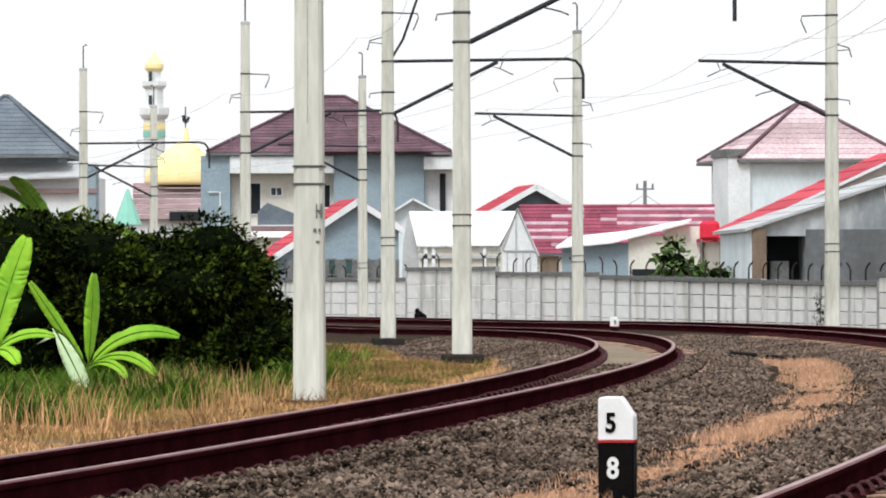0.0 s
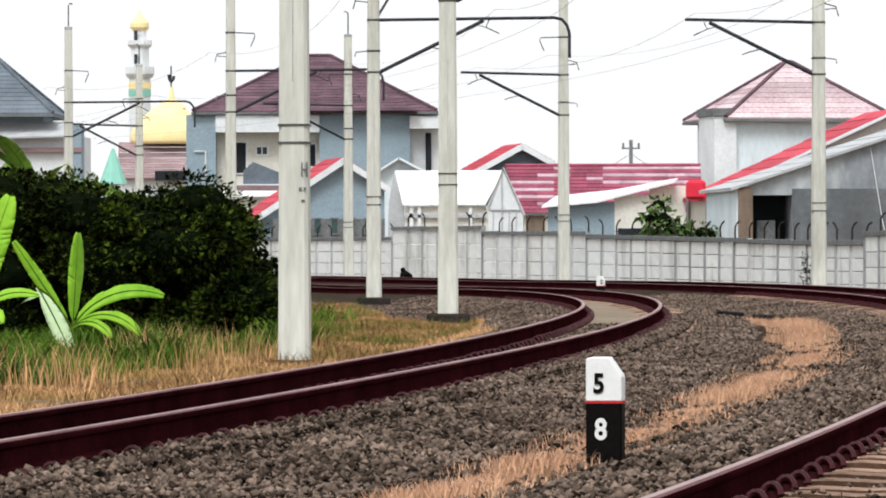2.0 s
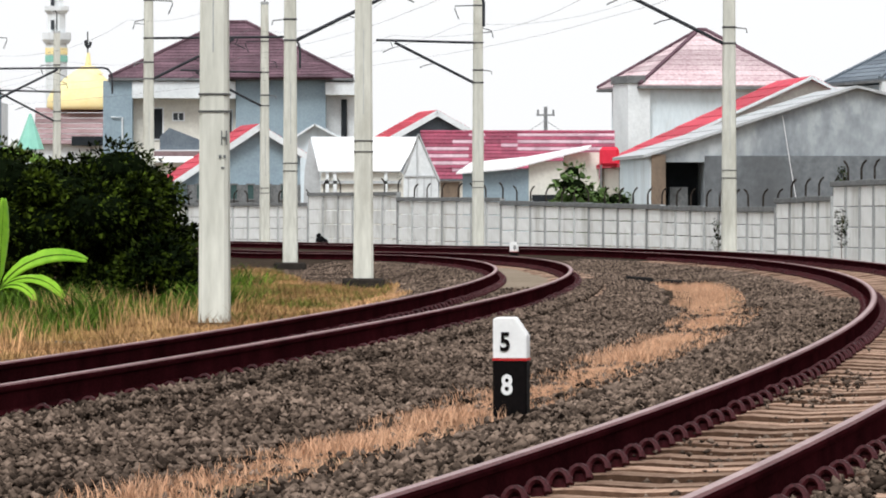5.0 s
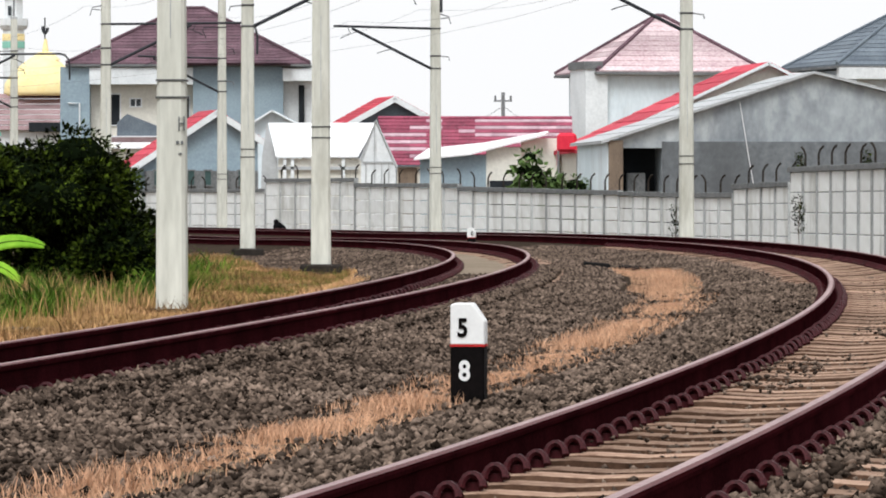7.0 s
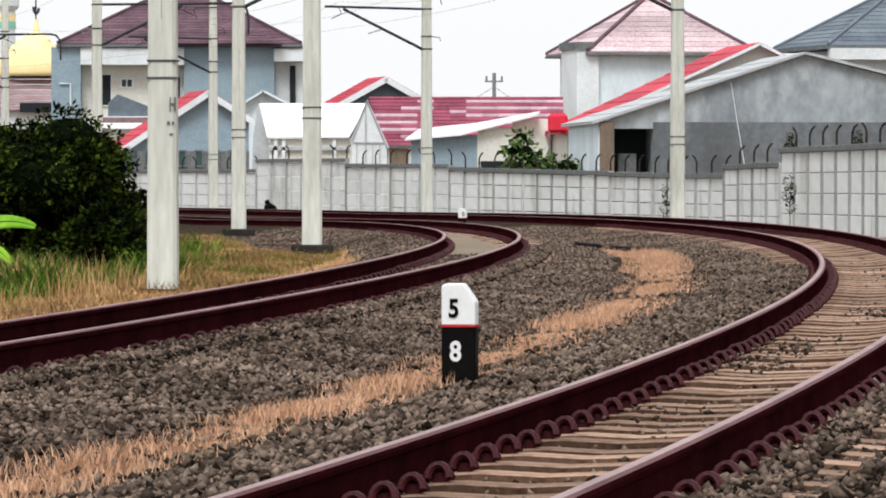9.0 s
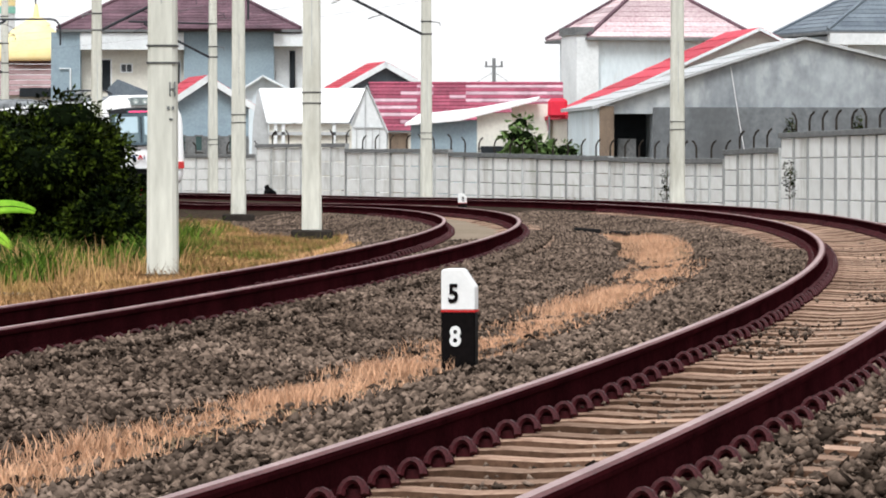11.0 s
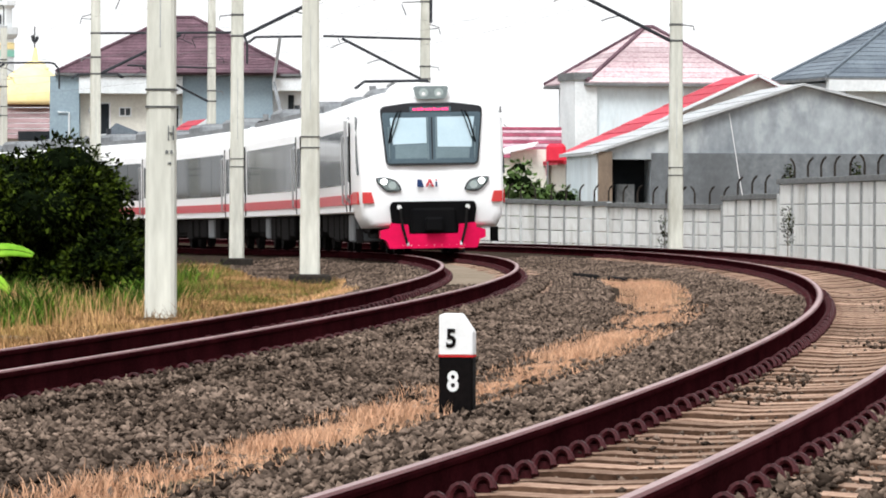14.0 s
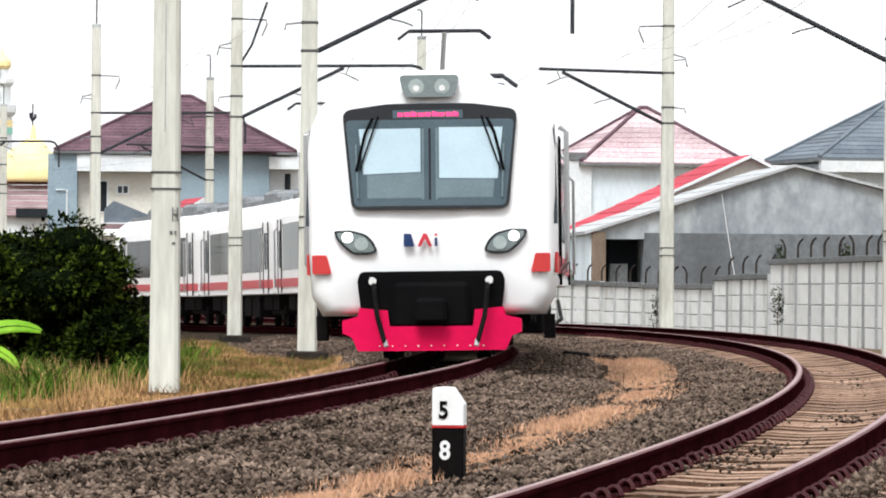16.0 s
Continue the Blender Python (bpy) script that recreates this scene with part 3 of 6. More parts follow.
def house_window(parent, x, y, z, w, h, frame_mat, bars=1, glass_mat=None):
    """A window on a wall that faces -y: frame, glass."""
    win = part("window", boxmesh(x - w / 2, x + w / 2, y - 0.03, y + 0.02, z, z + h), glass_mat or M["window"], parent)
    bm = bmesh.new()
    f = 0.07
    for a in ((x - w / 2 - f, x - w / 2, z - f, z + h + f), (x + w / 2, x + w / 2 + f, z - f, z + h + f), (x - w / 2, x + w / 2, z + h, z + h + f), (x - w / 2, x + w / 2, z - f, z)):
        box(bm, a[0], a[1], y - 0.07, y + 0.02, a[2], a[3])
    for i in range(bars):
        xx = x - w / 2 + w * (i + 1) / (bars + 1)
        box(bm, xx - 0.03, xx + 0.03, y - 0.06, y - 0.025, z, z + h)
    part("window_frame", bm, frame_mat, win)
    return win


def gable_roof(parent, w, y0, y1, eave_l, eave_r, apex_x, apex_z, mat, xl, xr, n=10, thick=0.1):
    """Two slopes with the gable facing -y."""
    bm = bmesh.new()
    for a, za in ((xl, eave_l), (xr, eave_r)):
        slab(bm, [(a, y0, za - 0.02), (apex_x, y0, apex_z - 0.02), (apex_x, y1, apex_z - 0.02), (a, y1, za - 0.02)], thick)
    roof = part("roof", bm, mat, parent)
    courses(roof, mat, (xl, y1, eave_l), (xl, y0, eave_l), (apex_x, y0, apex_z), (apex_x, y1, apex_z), n)
    courses(roof, mat, (xr, y0, eave_r), (xr, y1, eave_r), (apex_x, y1, apex_z), (apex_x, y0, apex_z), n)
    return roof


def house(name, label, x, y, yaw=0.0):
    return thing(name, label, "house", pose(x, y, -0.1, 0, 0, yaw))


def wall_box(h, name, x0, x1, y0, y1, z0, z1, mat, label=""):
    return part(name, boxmesh(x0, x1, y0, y1, z0, z1), M[mat], h, label)


def build_houses():
    # blue-grey house with the brown hipped roof
    cx, y = -15.62, 342
    h = house("house", "two-storey blue-grey and white house with a brown hipped tile roof", cx, y)
    ze, za = 9.78 + 0.1, 13.19 + 0.1
    x = lambda v: v - cx
    wall_box(h, "wall", x(-23.21), x(-21.47), -5.2, 6, 0, ze - 0.2, "blue_wall", "blue-grey plaster pier")
    wall_box(h, "wall", x(-21.47), x(-15.35), -4.2, 6, 0, ze, "cream", "cream plaster wall in the recess")
    wall_box(h, "balcony_parapet", x(-21.47), x(-15.35), -5.4, -5.1, 8.67 + 0.1, ze - 0.25, "white", "white parapet")
    wall_box(h, "balcony_slab", x(-21.47), x(-15.35), -5.4, -4.2, 8.54 + 0.1, 8.67 + 0.1, "white")
    wall_box(h, "wall", x(-15.35), x(-10.01), -5.0, 6, 0, ze, "blue_wall", "blue-grey plaster wall")
    wall_box(h, "wall", x(-10.01), x(-8.30), -4.2, 6, 0, ze, "white", "white plaster wall")
    wall_box(h, "balcony_slab", x(-10.01), x(-8.24), -5.4, -4.2, 8.74 + 0.1, ze - 0.3, "white", "white slab edge")
    part("downpipe", tube(bmesh.new(), [(x(-8.93), -4.5, 2), (x(-8.93), -4.5, 8.60)], 0.17), M["dark"], h, "dark downpipe")
    part("water_pipe", tube(bmesh.new(), [(x(-22.72), -5.3, 7.52), (x(-22.06), -5.3, 7.52), (x(-22.03), -5.3, 2)], 0.05), M["white"], h, "white water pipe")
    house_window(h, x(-18.79), -4.22, 7.36, 0.6, 0.42, M["white"])
    house_window(h, x(-20.19), -4.22, 6.25, 0.9, 1.8, M["white"], 0, M["dark"])
    house_window(h, x(-15.97), -4.22, 6.64, 0.7, 1.3, M["white"], 0, M["dark"])
    hip_roof(h, 13.0, 9.6, ze, za, 1.4, M["brown_tile"], n=18, over=0.7)
    bm = bmesh.new()
    slab(bm, [(x(-16.33), -6.0, ze - 0.04), (x(-9.55), -6.0, ze - 0.04), (x(-9.55), -2, ze - 0.04), (x(-16.33), -2, ze - 0.04)], 0.08)
    porch = part("roof", bm, M["brown_tile"], h, "brown tiled porch roof")
    courses(porch, M["brown_tile"], (x(-16.49), -6.2, ze - 0.02), (x(-9.29), -6.2, ze - 0.02), (x(-13.61), -1.8, 11.88), (x(-14.13), -1.8, 11.88), 12)
    courses(porch, M["brown_tile"], (x(-16.49), -1.6, ze - 0.02), (x(-16.49), -6.2, ze - 0.02), (x(-14.13), -1.8, 11.88), (x(-14.13), -1.6, 11.88), 12)

    # small dark gable with white trim in front of it
    h = house("outhouse", "small slate-grey gabled outhouse with a white parapet", -18.23, 328)
    bm = bmesh.new()
    zz = 6.64 + 0.1
    prism(bm, [(-1.1, 0), (1.6, 0), (1.6, zz - 0.85), (-0.55, zz), (-1.1, zz - 0.5)], 0, 3)
    part("wall", bm, M["slate_tile"], h)
    wall_box(h, "parapet", -1.9, 3.2, -0.3, 0, 0, 5.37 + 0.1, "white")
    wall_box(h, "ledge", -1.9, 3.2, -0.5, -0.3, 5.08, 5.30 + 0.1, "rust_sheet")
    # pale pink wall under it
    h = house("shed", "pale pink plastered low shed with a sheet roof", -17.15, 298)
    wall_box(h, "wall", -1.6, 2.6, 0, 3, 0, 4.56 + 0.1, "cream")
    bm = bmesh.new()
    slab(bm, [(-1.8, -0.4, 4.50), (2.8, -0.4, 4.50), (2.8, 3.2, 4.79), (-1.8, 3.2, 4.79)], 0.08)
    part("roof", bm, M["pale_sheet"], h)

    # grey gable house with red barge and white edge
    def red_gable(cx, y, xl, xr, zl, zr, za, yaw, depth, wallmat, roofmat, label, edge=0.3):
        h = house("house", label, cx, y, yaw)
        bm = bmesh.new()
        k = 0.35
        prism(bm, [(xl + k, 0), (xr - k, 0), (xr - k, zr + (za - zr) * k / xr - 0.12), (0, za - 0.12), (xl + k, zl + (za - zl) * k / -xl - 0.12)], 0.45, depth)
        part("wall", bm, M[wallmat], h)
        roof = gable_roof(h, 0, 0, depth + 0.3, zl, zr, 0, za, M[roofmat], xl, xr, n=9)
        for a, z in ((xl, zl), (xr, zr)):
            bm = bmesh.new()
            d = Vector((-a, 0, za - z)).normalized()
            nrm = Vector((-d.z, 0, d.x)) if d.x > 0 else Vector((d.z, 0, -d.x))
            p = [Vector((a, -0.06, z)), Vector((0, -0.06, za)), Vector((0, -0.06, za)) - nrm * edge, Vector((a, -0.06, z)) - nrm * edge]
            vs = [bm.verts.new(q) for q in p] + [bm.verts.new(q + Vector((0, 0.06, 0))) for q in p]
            for f in ((0, 1, 2, 3), (7, 6, 5, 4), (0, 4, 5, 1), (1, 5, 6, 2), (2, 6, 7, 3), (3, 7, 4, 0)):
                bm.faces.new([vs[i] for i in f])
            part("barge_board", bm, M["white"], roof, "white barge board")
        return h
    z0 = 6.15 + 0.1
    h = red_gable(-11.79, 285, -4.4, 2.5, 3.24 + 0.1, 4.61 + 0.1, z0, 11, 6, "blue_wall", "red_tile", "grey-blue gabled house with red tile roof and white edge")
    wall_box(h, "lean_to", -3.6, 2.0, -0.6, 0.3, 0, 3.08 + 0.1, "cap", "dark lean-to under the gable")
    for i in range(6):
        house_window(h, -3.1 + i * 0.85, -0.62, 2.47, 0.3, 0.7, M["cap"], 0, M["dim_teal"])

    # white-roofed hall
    cx, y = -6.22, 265
    h = house("hall", "white sheet-roofed low hall with cream walls", cx, y)
    x = lambda v: v - cx
    zr, ze = 5.25 + 0.1, 3.64 + 0.1
    bm = bmesh.new()
    slab(bm, [(x(-8.21), 0, ze), (x(-4.38), 0, ze), (x(-3.56), 4, zr), (x(-8.69), 4, zr)], 0.07)
    part("roof", bm, M["pale_sheet"], h, "white sheet roof")
    wall_box(h, "wall", x(-8.11), x(-4.17), 0.3, 4, 0, ze - 0.1, "cream")
    for px in (x(-7.80), x(-7.44), x(-5.07)):
        part("wall_pillar", boxmesh(px - 0.08, px + 0.08, 0.1, 0.3, 0, ze - 0.1), M["white"], h)
    wall_box(h, "ledge", x(-8.11), x(-4.38), 0.1, 0.3, 3.10, 3.25, "grey_sheet")
    bm = bmesh.new()
    prism(bm, [(x(-9.03), 0), (x(-8.11), 0), (x(-8.21), ze), (x(-8.69), zr - 0.05), (x(-8.92), ze)], 2.0, 2.3)
    part("gable_wall", bm, M["grey_sheet"], h)
    bm = bmesh.new()
    prism(bm, [(x(-4.28), 0), (x(-2.57), 0), (x(-2.62), 3.20), (x(-3.54), zr), (x(-4.23), ze)], -0.2, 0.1)
    part("gable_wall", bm, M["white"], h, "white boarded gable")
    bm = bmesh.new()
    tube(bm, [(x(-4.28), -0.25, 3.54), (x(-3.54), -0.25, zr + 0.05), (x(-2.57), -0.25, 3.20)], 0.07, sides=4)
    tube(bm, [(x(-3.61), -0.25, 0), (x(-3.61), -0.25, zr)], 0.04, sides=4)
    tube(bm, [(x(-4.17), -0.25, 3.46), (x(-2.64), -0.25, 3.46)], 0.035, sides=4)
    for v in (x(-4.02), x(-3.28), x(-2.95)):
        tube(bm, [(v, -0.25, 0), (v, -0.25, 3.41)], 0.03, sides=4)
    part("gable_frame", bm, M["grey_sheet"], h, "grey gable trim")

    # long house with a patchy crimson and white sheet roof: each sheet its own piece
    cx, y = 1.00, 284
    h = house("house", "long low house with a patchy crimson and faded pink sheet roof", cx, y)
    x = lambda v: v - cx
    xl, xr = x(-3.76), x(6.09)
    zt, zb = 5.72 + 0.1, 3.34 + 0.1
    wall_box(h, "wall", xl + 1.0, xr - 0.3, 0.4, 7, 0, zb - 0.05, "cream")
    wall_box(h, "shutter", x(-2.69), x(-1.74), 0.3, 0.4, 0.3, zb - 0.12, "wood", "ochre boarded shutter")
    rows = 13
    random.seed(5)
    for r in range(rows):
        t0, t1 = r / rows, (r + 1) / rows
        n = 12
        for c in range(n):
            a, b = xl + (xr - xl) * c / n, xl + (xr - xl) * (c + 1) / n
            sk = 0.75 * (1 - t0)
            if c < 3:
                pale = r in (4, 6, 8) or (r == 2 and c == 2) or (r == 10 and c == 2)
            elif c < 6:
                pale = (r in (10, 12) and c < 4) or (r == 9 and c == 5)
            else:
                pale = r in (12, 10, 8) or (c > 7 and r == 6)
            bm = bmesh.new()
            slab(bm, [(a + sk * (c < 1), 0.02 + 4 * t0, zb + (zt - zb) * t0 + 0.05), (b, 0.02 + 4 * t0, zb + (zt - zb) * t0 + 0.05),
                      (b, 4 * t1 + 0.05, zb + (zt - zb) * t1 + 0.02), (a + 0.75 * (1 - t1) * (c < 1), 4 * t1 + 0.05, zb + (zt - zb) * t1 + 0.02)], 0.03)
            part("roof_sheet", bm, M["faded_sheet" if pale else "crimson"], h, "faded pinkish roof sheet" if pale else "crimson roof sheet")
    part("ridge", tube(bmesh.new(), [(xl, 4.05, zt + 0.05), (xr, 4.05, zt + 0.05)], 0.1, sides=6), M["crimson"], h)

    # small gable behind
    red_gable(-3.07, 305, -2.6, 2.0, 5.79 + 0.1, 6.14 + 0.1, 7.23 + 0.1, 11, 5, "slate_tile", "red_tile", "small gabled house with red tile roof and white edge")

    # pale blue gable just above the white hall
    red_gable(-9.5, 300, -1.5, 1.9, 5.55, 5.5, 6.5, 0, 5, "pale_wall", "pale_wall", "small pale blue gabled roof behind the hall", edge=0.08)

    # shed with a white lean-to roof
    cx, y = 1.08, 242
    h = house("shed", "grey and cream shed under a bright white sheet roof", cx, y)
    x = lambda v: v - cx
    bm = bmesh.new()
    zs = [3.43, 3.64, 4.48]
    slab(bm, [(x(-1.62), -0.5, zs[0]), (x(0.73), -0.5, zs[1]), (x(1.43), 1.6, 4.01 + 0.12), (x(-1.01), 1.6, 3.78 + 0.1)], 0.08)
    slab(bm, [(x(0.73), -0.5, zs[1]), (x(4.00), -0.5, zs[2]), (x(4.16), 1.6, 4.53 + 0.1), (x(1.43), 1.6, 4.01 + 0.12)], 0.08)
    part("roof", bm, M["pale_sheet"], h, "white sheet lean-to roof")
    wall_box(h, "wall", x(-1.36), x(1.46), 0, 1.4, 0, zs[1] - 0.05, "blue_wall", "grey-blue boarded wall")
    wall_box(h, "wall", x(1.46), x(2.95), -0.1, 1.4, 0, 4.01 - 0.1, "cream", "cream plaster wall")
    wall_box(h, "wall", x(2.95), x(4.47), 0.2, 1.4, 0, 4.39 - 0.1, "cream", "cream plaster wall")
    for i in range(4):
        zz = 0.7 + i * 0.55
        part("clapboard", boxmesh(x(1.48), x(2.93), -0.13, -0.1, zz, zz + 0.05), M["grey_sheet"], h)
    wall_box(h, "water_butt", x(1.60), x(3.30), -0.9, -0.3, 0, 2.38 + 0.1, "dark", "black tarpaulin heap")
    h = thing("tarpaulin", "bright red tarpaulin cover beside the warehouse", "tarpaulin", pose(4.88, 236, -0.1))
    z0 = 3.54
    part("sheet", boxmesh(-0.5, 0.3, 0, 1.5, z0 + 0.1, z0 + 0.9, bevel=0.12), M["red_tank"], h)
    part("frame_leg", boxmesh(-0.5, -0.42, 0.1, 0.18, 0, z0 + 0.15), M["cap"], h)
    part("frame_leg", boxmesh(0.3, 0.38, 0.1, 0.18, 0, z0 + 0.15), M["cap"], h)

    # pale blue house with the faded red roof
    h = house("house", "two-storey pale blue house with a faded red hipped tile roof", 11.16, 305.4, 13)
    ze = 8.45 + 0.1
    wall_box(h, "wall", -4.0, 4.6, -4.0, 4.0, 0, ze - 0.15, "pale_wall")
    hip_roof(h, 8.2, 8, ze, 11.49 + 0.1, 0.4, M["pink_tile"], n=11, over=0.55, caps=M["brown_tile"])
    wall_box(h, "stair_tower", -5.2, -4.0, -4.3, -1.0, 0, ze + 0.1, "white", "white stained stair tower")
    wall_box(h, "tower_cap", -5.3, -4.3, -4.4, -0.9, ze + 0.1, ze + 0.5, "cap", "dark concrete cap")
    # red-roofed house against the warehouse
    red_gable(13.16, 236, -8.0, 1.4, 3.61 + 0.1, 6.59 + 0.1, 7.29 + 0.1, 7, 8, "cream", "red_tile", "house with a long red tile roof slope behind the warehouse", edge=0.12)

    # grey warehouse
    cx, y = 14.15, 222
    h = house("warehouse", "raw grey rendered warehouse with a low sheet gable roof", cx, y, 5)
    za = 6.56 + 0.1
    zl, zr = 3.82 + 0.1, 4.95 + 0.1
    sl = (za - zl) / 8.35
    bm = bmesh.new()
    prism(bm, [(-8.1, 0), (-7.65, 0), (-7.65, zl + sl * 0.7), (-8.1, zl + sl * 0.25)], 0.3, 11)
    part("wall", bm, M["pale_wall"], h, "pale side wall")
    bm = bmesh.new()
    door_l, door_r, door_z = -7.55, -5.95, 3.56 + 0.1
    prism(bm, [(door_r, 0), (6.4, 0), (6.4, zr - 0.1), (0, za - 0.1), (door_r, za - 0.1 - sl * -door_r)], 0.3, 11)
    part("wall", bm, M["grey_wall"], h, "grey rendered front wall with damp stains")
    bm = bmesh.new()
    prism(bm, [(-7.65, door_z), (door_r, door_z), (door_r, za - 0.1 - sl * -door_r), (-7.65, zl + sl * 0.6)], 0.3, 11)
    part("lintel", bm, M["grey_wall"], h)
    # near-black sheet inside the opening, painted in place of the room's shade
    wall_box(h, "doorway", -7.65, door_r, 2.5, 2.6, 0, door_z, "dark", "dark open doorway")
    wall_box(h, "door_post", -8.05, -7.5, 0.1, 0.32, 0, door_z + 0.3, "wood", "brown door post")
    wall_box(h, "plinth", door_r, 6.4, 0.22, 0.3, 0, 3.91, "grey_dark", "darker damp lower wall coat")
    wall_box(h, "workbench", -7.2, -6.5, 1.2, 1.8, 0, 2.59 + 0.1, "cap")
    roof = gable_roof(h, 0, 0, 11.5, zl, zr, 0, za, M["grey_sheet"], -8.35, 6.6, n=8, thick=0.07)
    part("drain_pipe", tube(bmesh.new(), [(-2.9, 0.2, za - 1.2), (-2.5, 0.2, 3.0), (-2.0, 0.2, 0.2)], 0.016, sides=6), M["pale_sheet"], h, "thin pale hanging pipe")
    # blue-grey roofed house
    h = house("house", "white house with a blue-grey hipped tile roof", 25.0, 306, 13)
    ze = 8.77 + 0.1
    wall_box(h, "wall", -4.6, 5.5, -4.0, 4.0, 0, ze - 0.2, "pale_wall")
    hip_roof(h, 10.4, 8.6, ze, 12.04 + 0.1, 1.0, M["slate_tile"], n=14, over=0.8)
    wall_box(h, "eave_beam", -5.9, 6.6, -5.2, -4.7, ze - 0.75, ze - 0.15, "white", "white eave beam")
    for v in (-1.0, 3.4):
        part("column", tube(bmesh.new(), [(v, -4.9, 0), (v, -4.9, ze - 0.7)], 0.2, sides=12), M["white"], h)
    for v in (-2.6, -0.2, 1.6):
        house_window(h, v, -4.02, ze - 2.3, 0.7, 0.9, M["white"])

    # far left: dark hipped roof with a blue fascia and white walls
    cx, y = -33.2, 322
    h = house("house", "white house with a dark grey hipped tile roof and blue fascia", cx, y)
    x = lambda v: v - cx
    ze = 9.21 + 0.1
    hip_roof(h, 6.6, 8, ze, 12.56 + 0.1, 0.3, M["slate_tile"], n=14, over=0.6)
    wall_box(h, "wall", -4.2, x(-27.84), -3.6, 3, 0, 8.06, "white")
    wall_box(h, "upper_wall", -3.5, 3.2, -3.0, 3, 0, ze - 0.1, "blue_wall", "blue wall under the eave")
    bm = bmesh.new()
    slab(bm, [(-4.4, -4.6, 7.84), (x(-28.65), -4.6, 8.09), (x(-28.40), -3, 8.90), (-4.4, -3, 8.77)], 0.1)
    part("awning", bm, M["grey_sheet"], h, "blue-grey sheet awning")
    wall_box(h, "ledge", -4.3, x(-27.72), -4.0, -3.6, 7.16, 7.41, "rust_sheet")
    wall_box(h, "corner_wall", x(-28.40), x(-27.78), -3.9, -2, 0, 8.77, "blue_wall", "dark blue corner wall")

    # mosque with its dome and minaret
    cx, y = -30.00, 400
    h = thing("mosque", "mosque hall with a rusty sheet roof and golden dome", "mosque", pose(cx, y, -0.1))
    x = lambda v: v - cx
    wall_box(h, "wall", x(-32.51), x(-27.27), 0, 8, 0, 6.82, "white")
    courses(h, M["rust_sheet"], (x(-32.35), -0.5, 6.74), (x(-27.27), -0.5, 6.74), (x(-27.34), 3, 9.40), (x(-32.58), 3, 9.40), 7, 0.09)
    # no opening here: a near-black box carries the shade of the roof gap
    wall_box(h, "roof_gap", x(-29.73), x(-27.50), -0.75, 0.1, 6.67, 7.32, "dark", "dark gap in the roof")
    bm = bmesh.new()
    bmesh.ops.create_uvsphere(bm, u_segments=28, v_segments=14, radius=1)
    for v in bm.verts:
        rr = 2.75
        v.co = Vector((x(-29.1) + v.co.x * rr * (1.0 if v.co.z < 0.3 else 1 - 0.55 * (v.co.z - 0.3)), 4 + v.co.y * rr, 9.44 + 0.1 + max(v.co.z, -0.1) * 2.75))
    part("dome", bm, M["gold"], h, "golden onion dome", smooth=True)
    bm = bmesh.new()
    zd = 12.02 + 0.1
    tube(bm, [(x(-28.89), 4, zd - 0.3), (x(-28.89), 4, zd + 0.25)], 1.1, 0.5, sides=16)
    tube(bm, [(x(-28.89), 4, zd), (x(-28.89), 4, zd + 1.2)], 0.28, 0.1, sides=10)
    part("lantern", bm, M["gold"], h)
    bm = bmesh.new()
    tube(bm, [(x(-28.93), 4, zd + 1.1), (x(-28.93), 4, 14.84)], 0.05, sides=6)
    tube(bm, [(x(-29.08), 4, zd + 2.1), (x(-29.04), 4, zd + 1.75), (x(-28.93), 4, zd + 1.55), (x(-28.77), 4, zd + 1.75), (x(-28.73), 4, zd + 2.0)], 0.12, sides=6)
    part("finial", bm, M["arm"], h, "dark crescent finial")
    cx, y = -32.39, 420
    mn = thing("minaret", "tall white minaret with gold and green bands and golden dome", "minaret", pose(cx, y, -0.1))
    zz = lambda v: v + 0.1

    def lathe(name, prof, mat, label="", sides=8):
        bm = bmesh.new()
        rows_ = [[bm.verts.new((r * math.cos(a), r * math.sin(a), z)) for a in [2 * math.pi * (i + 0.5) / sides for i in range(sides)]] for r, z in prof]
        for a, b in zip(rows_, rows_[1:]):
            for i in range(sides):
                bm.faces.new((a[i], a[(i + 1) % sides], b[(i + 1) % sides], b[i]))
        bm.faces.new(rows_[0])
        bm.faces.new(rows_[-1])
        part(name, bm, M[mat], mn, label)
    lathe("lower_shaft", [(0.827, 0), (0.827, zz(14.54))], "white")
    lathe("lower_gallery", [(0.957, zz(14.38)), (1.131, zz(14.67)), (1.131, zz(15.19)), (0.870, zz(15.19))], "white", "white gallery parapet")
    lathe("upper_shaft", [(0.696, zz(14.99)), (0.696, zz(16.81))], "white")
    lathe("upper_gallery", [(0.739, zz(16.57)), (0.940, zz(16.81)), (0.940, zz(17.13)), (0.696, zz(17.13))], "white", "white gallery parapet")
    lathe("lantern_room", [(0.522, zz(16.97)), (0.522, zz(18.02))], "white")
    lathe("dome", [(0.539, zz(17.86)), (0.696, zz(18.10)), (0.679, zz(18.43)), (0.435, zz(18.75)), (0.131, zz(19.08)), (0.026, zz(19.40))], "gold", "golden dome", 16)
    lathe("gold_band", [(0.870, zz(13.57)), (0.870, zz(14.06))], "gold", "gold decorated band")
    lathe("green_band", [(0.870, zz(13.01)), (0.870, zz(13.49))], "teal", "green decorated band")
    lathe("gold_ring", [(0.870, zz(14.50)), (0.913, zz(14.64))], "gold")
    for zc in (15.80, 17.54):
        part("slit_window", boxmesh(-0.35, -0.1, -0.86, -0.6, zc - 0.3, zc + 0.4), M["window"], mn)
    h = thing("spire", "small teal-green pointed spire", "spire", pose(-24.52, 300, -0.1))
    bm = bmesh.new()
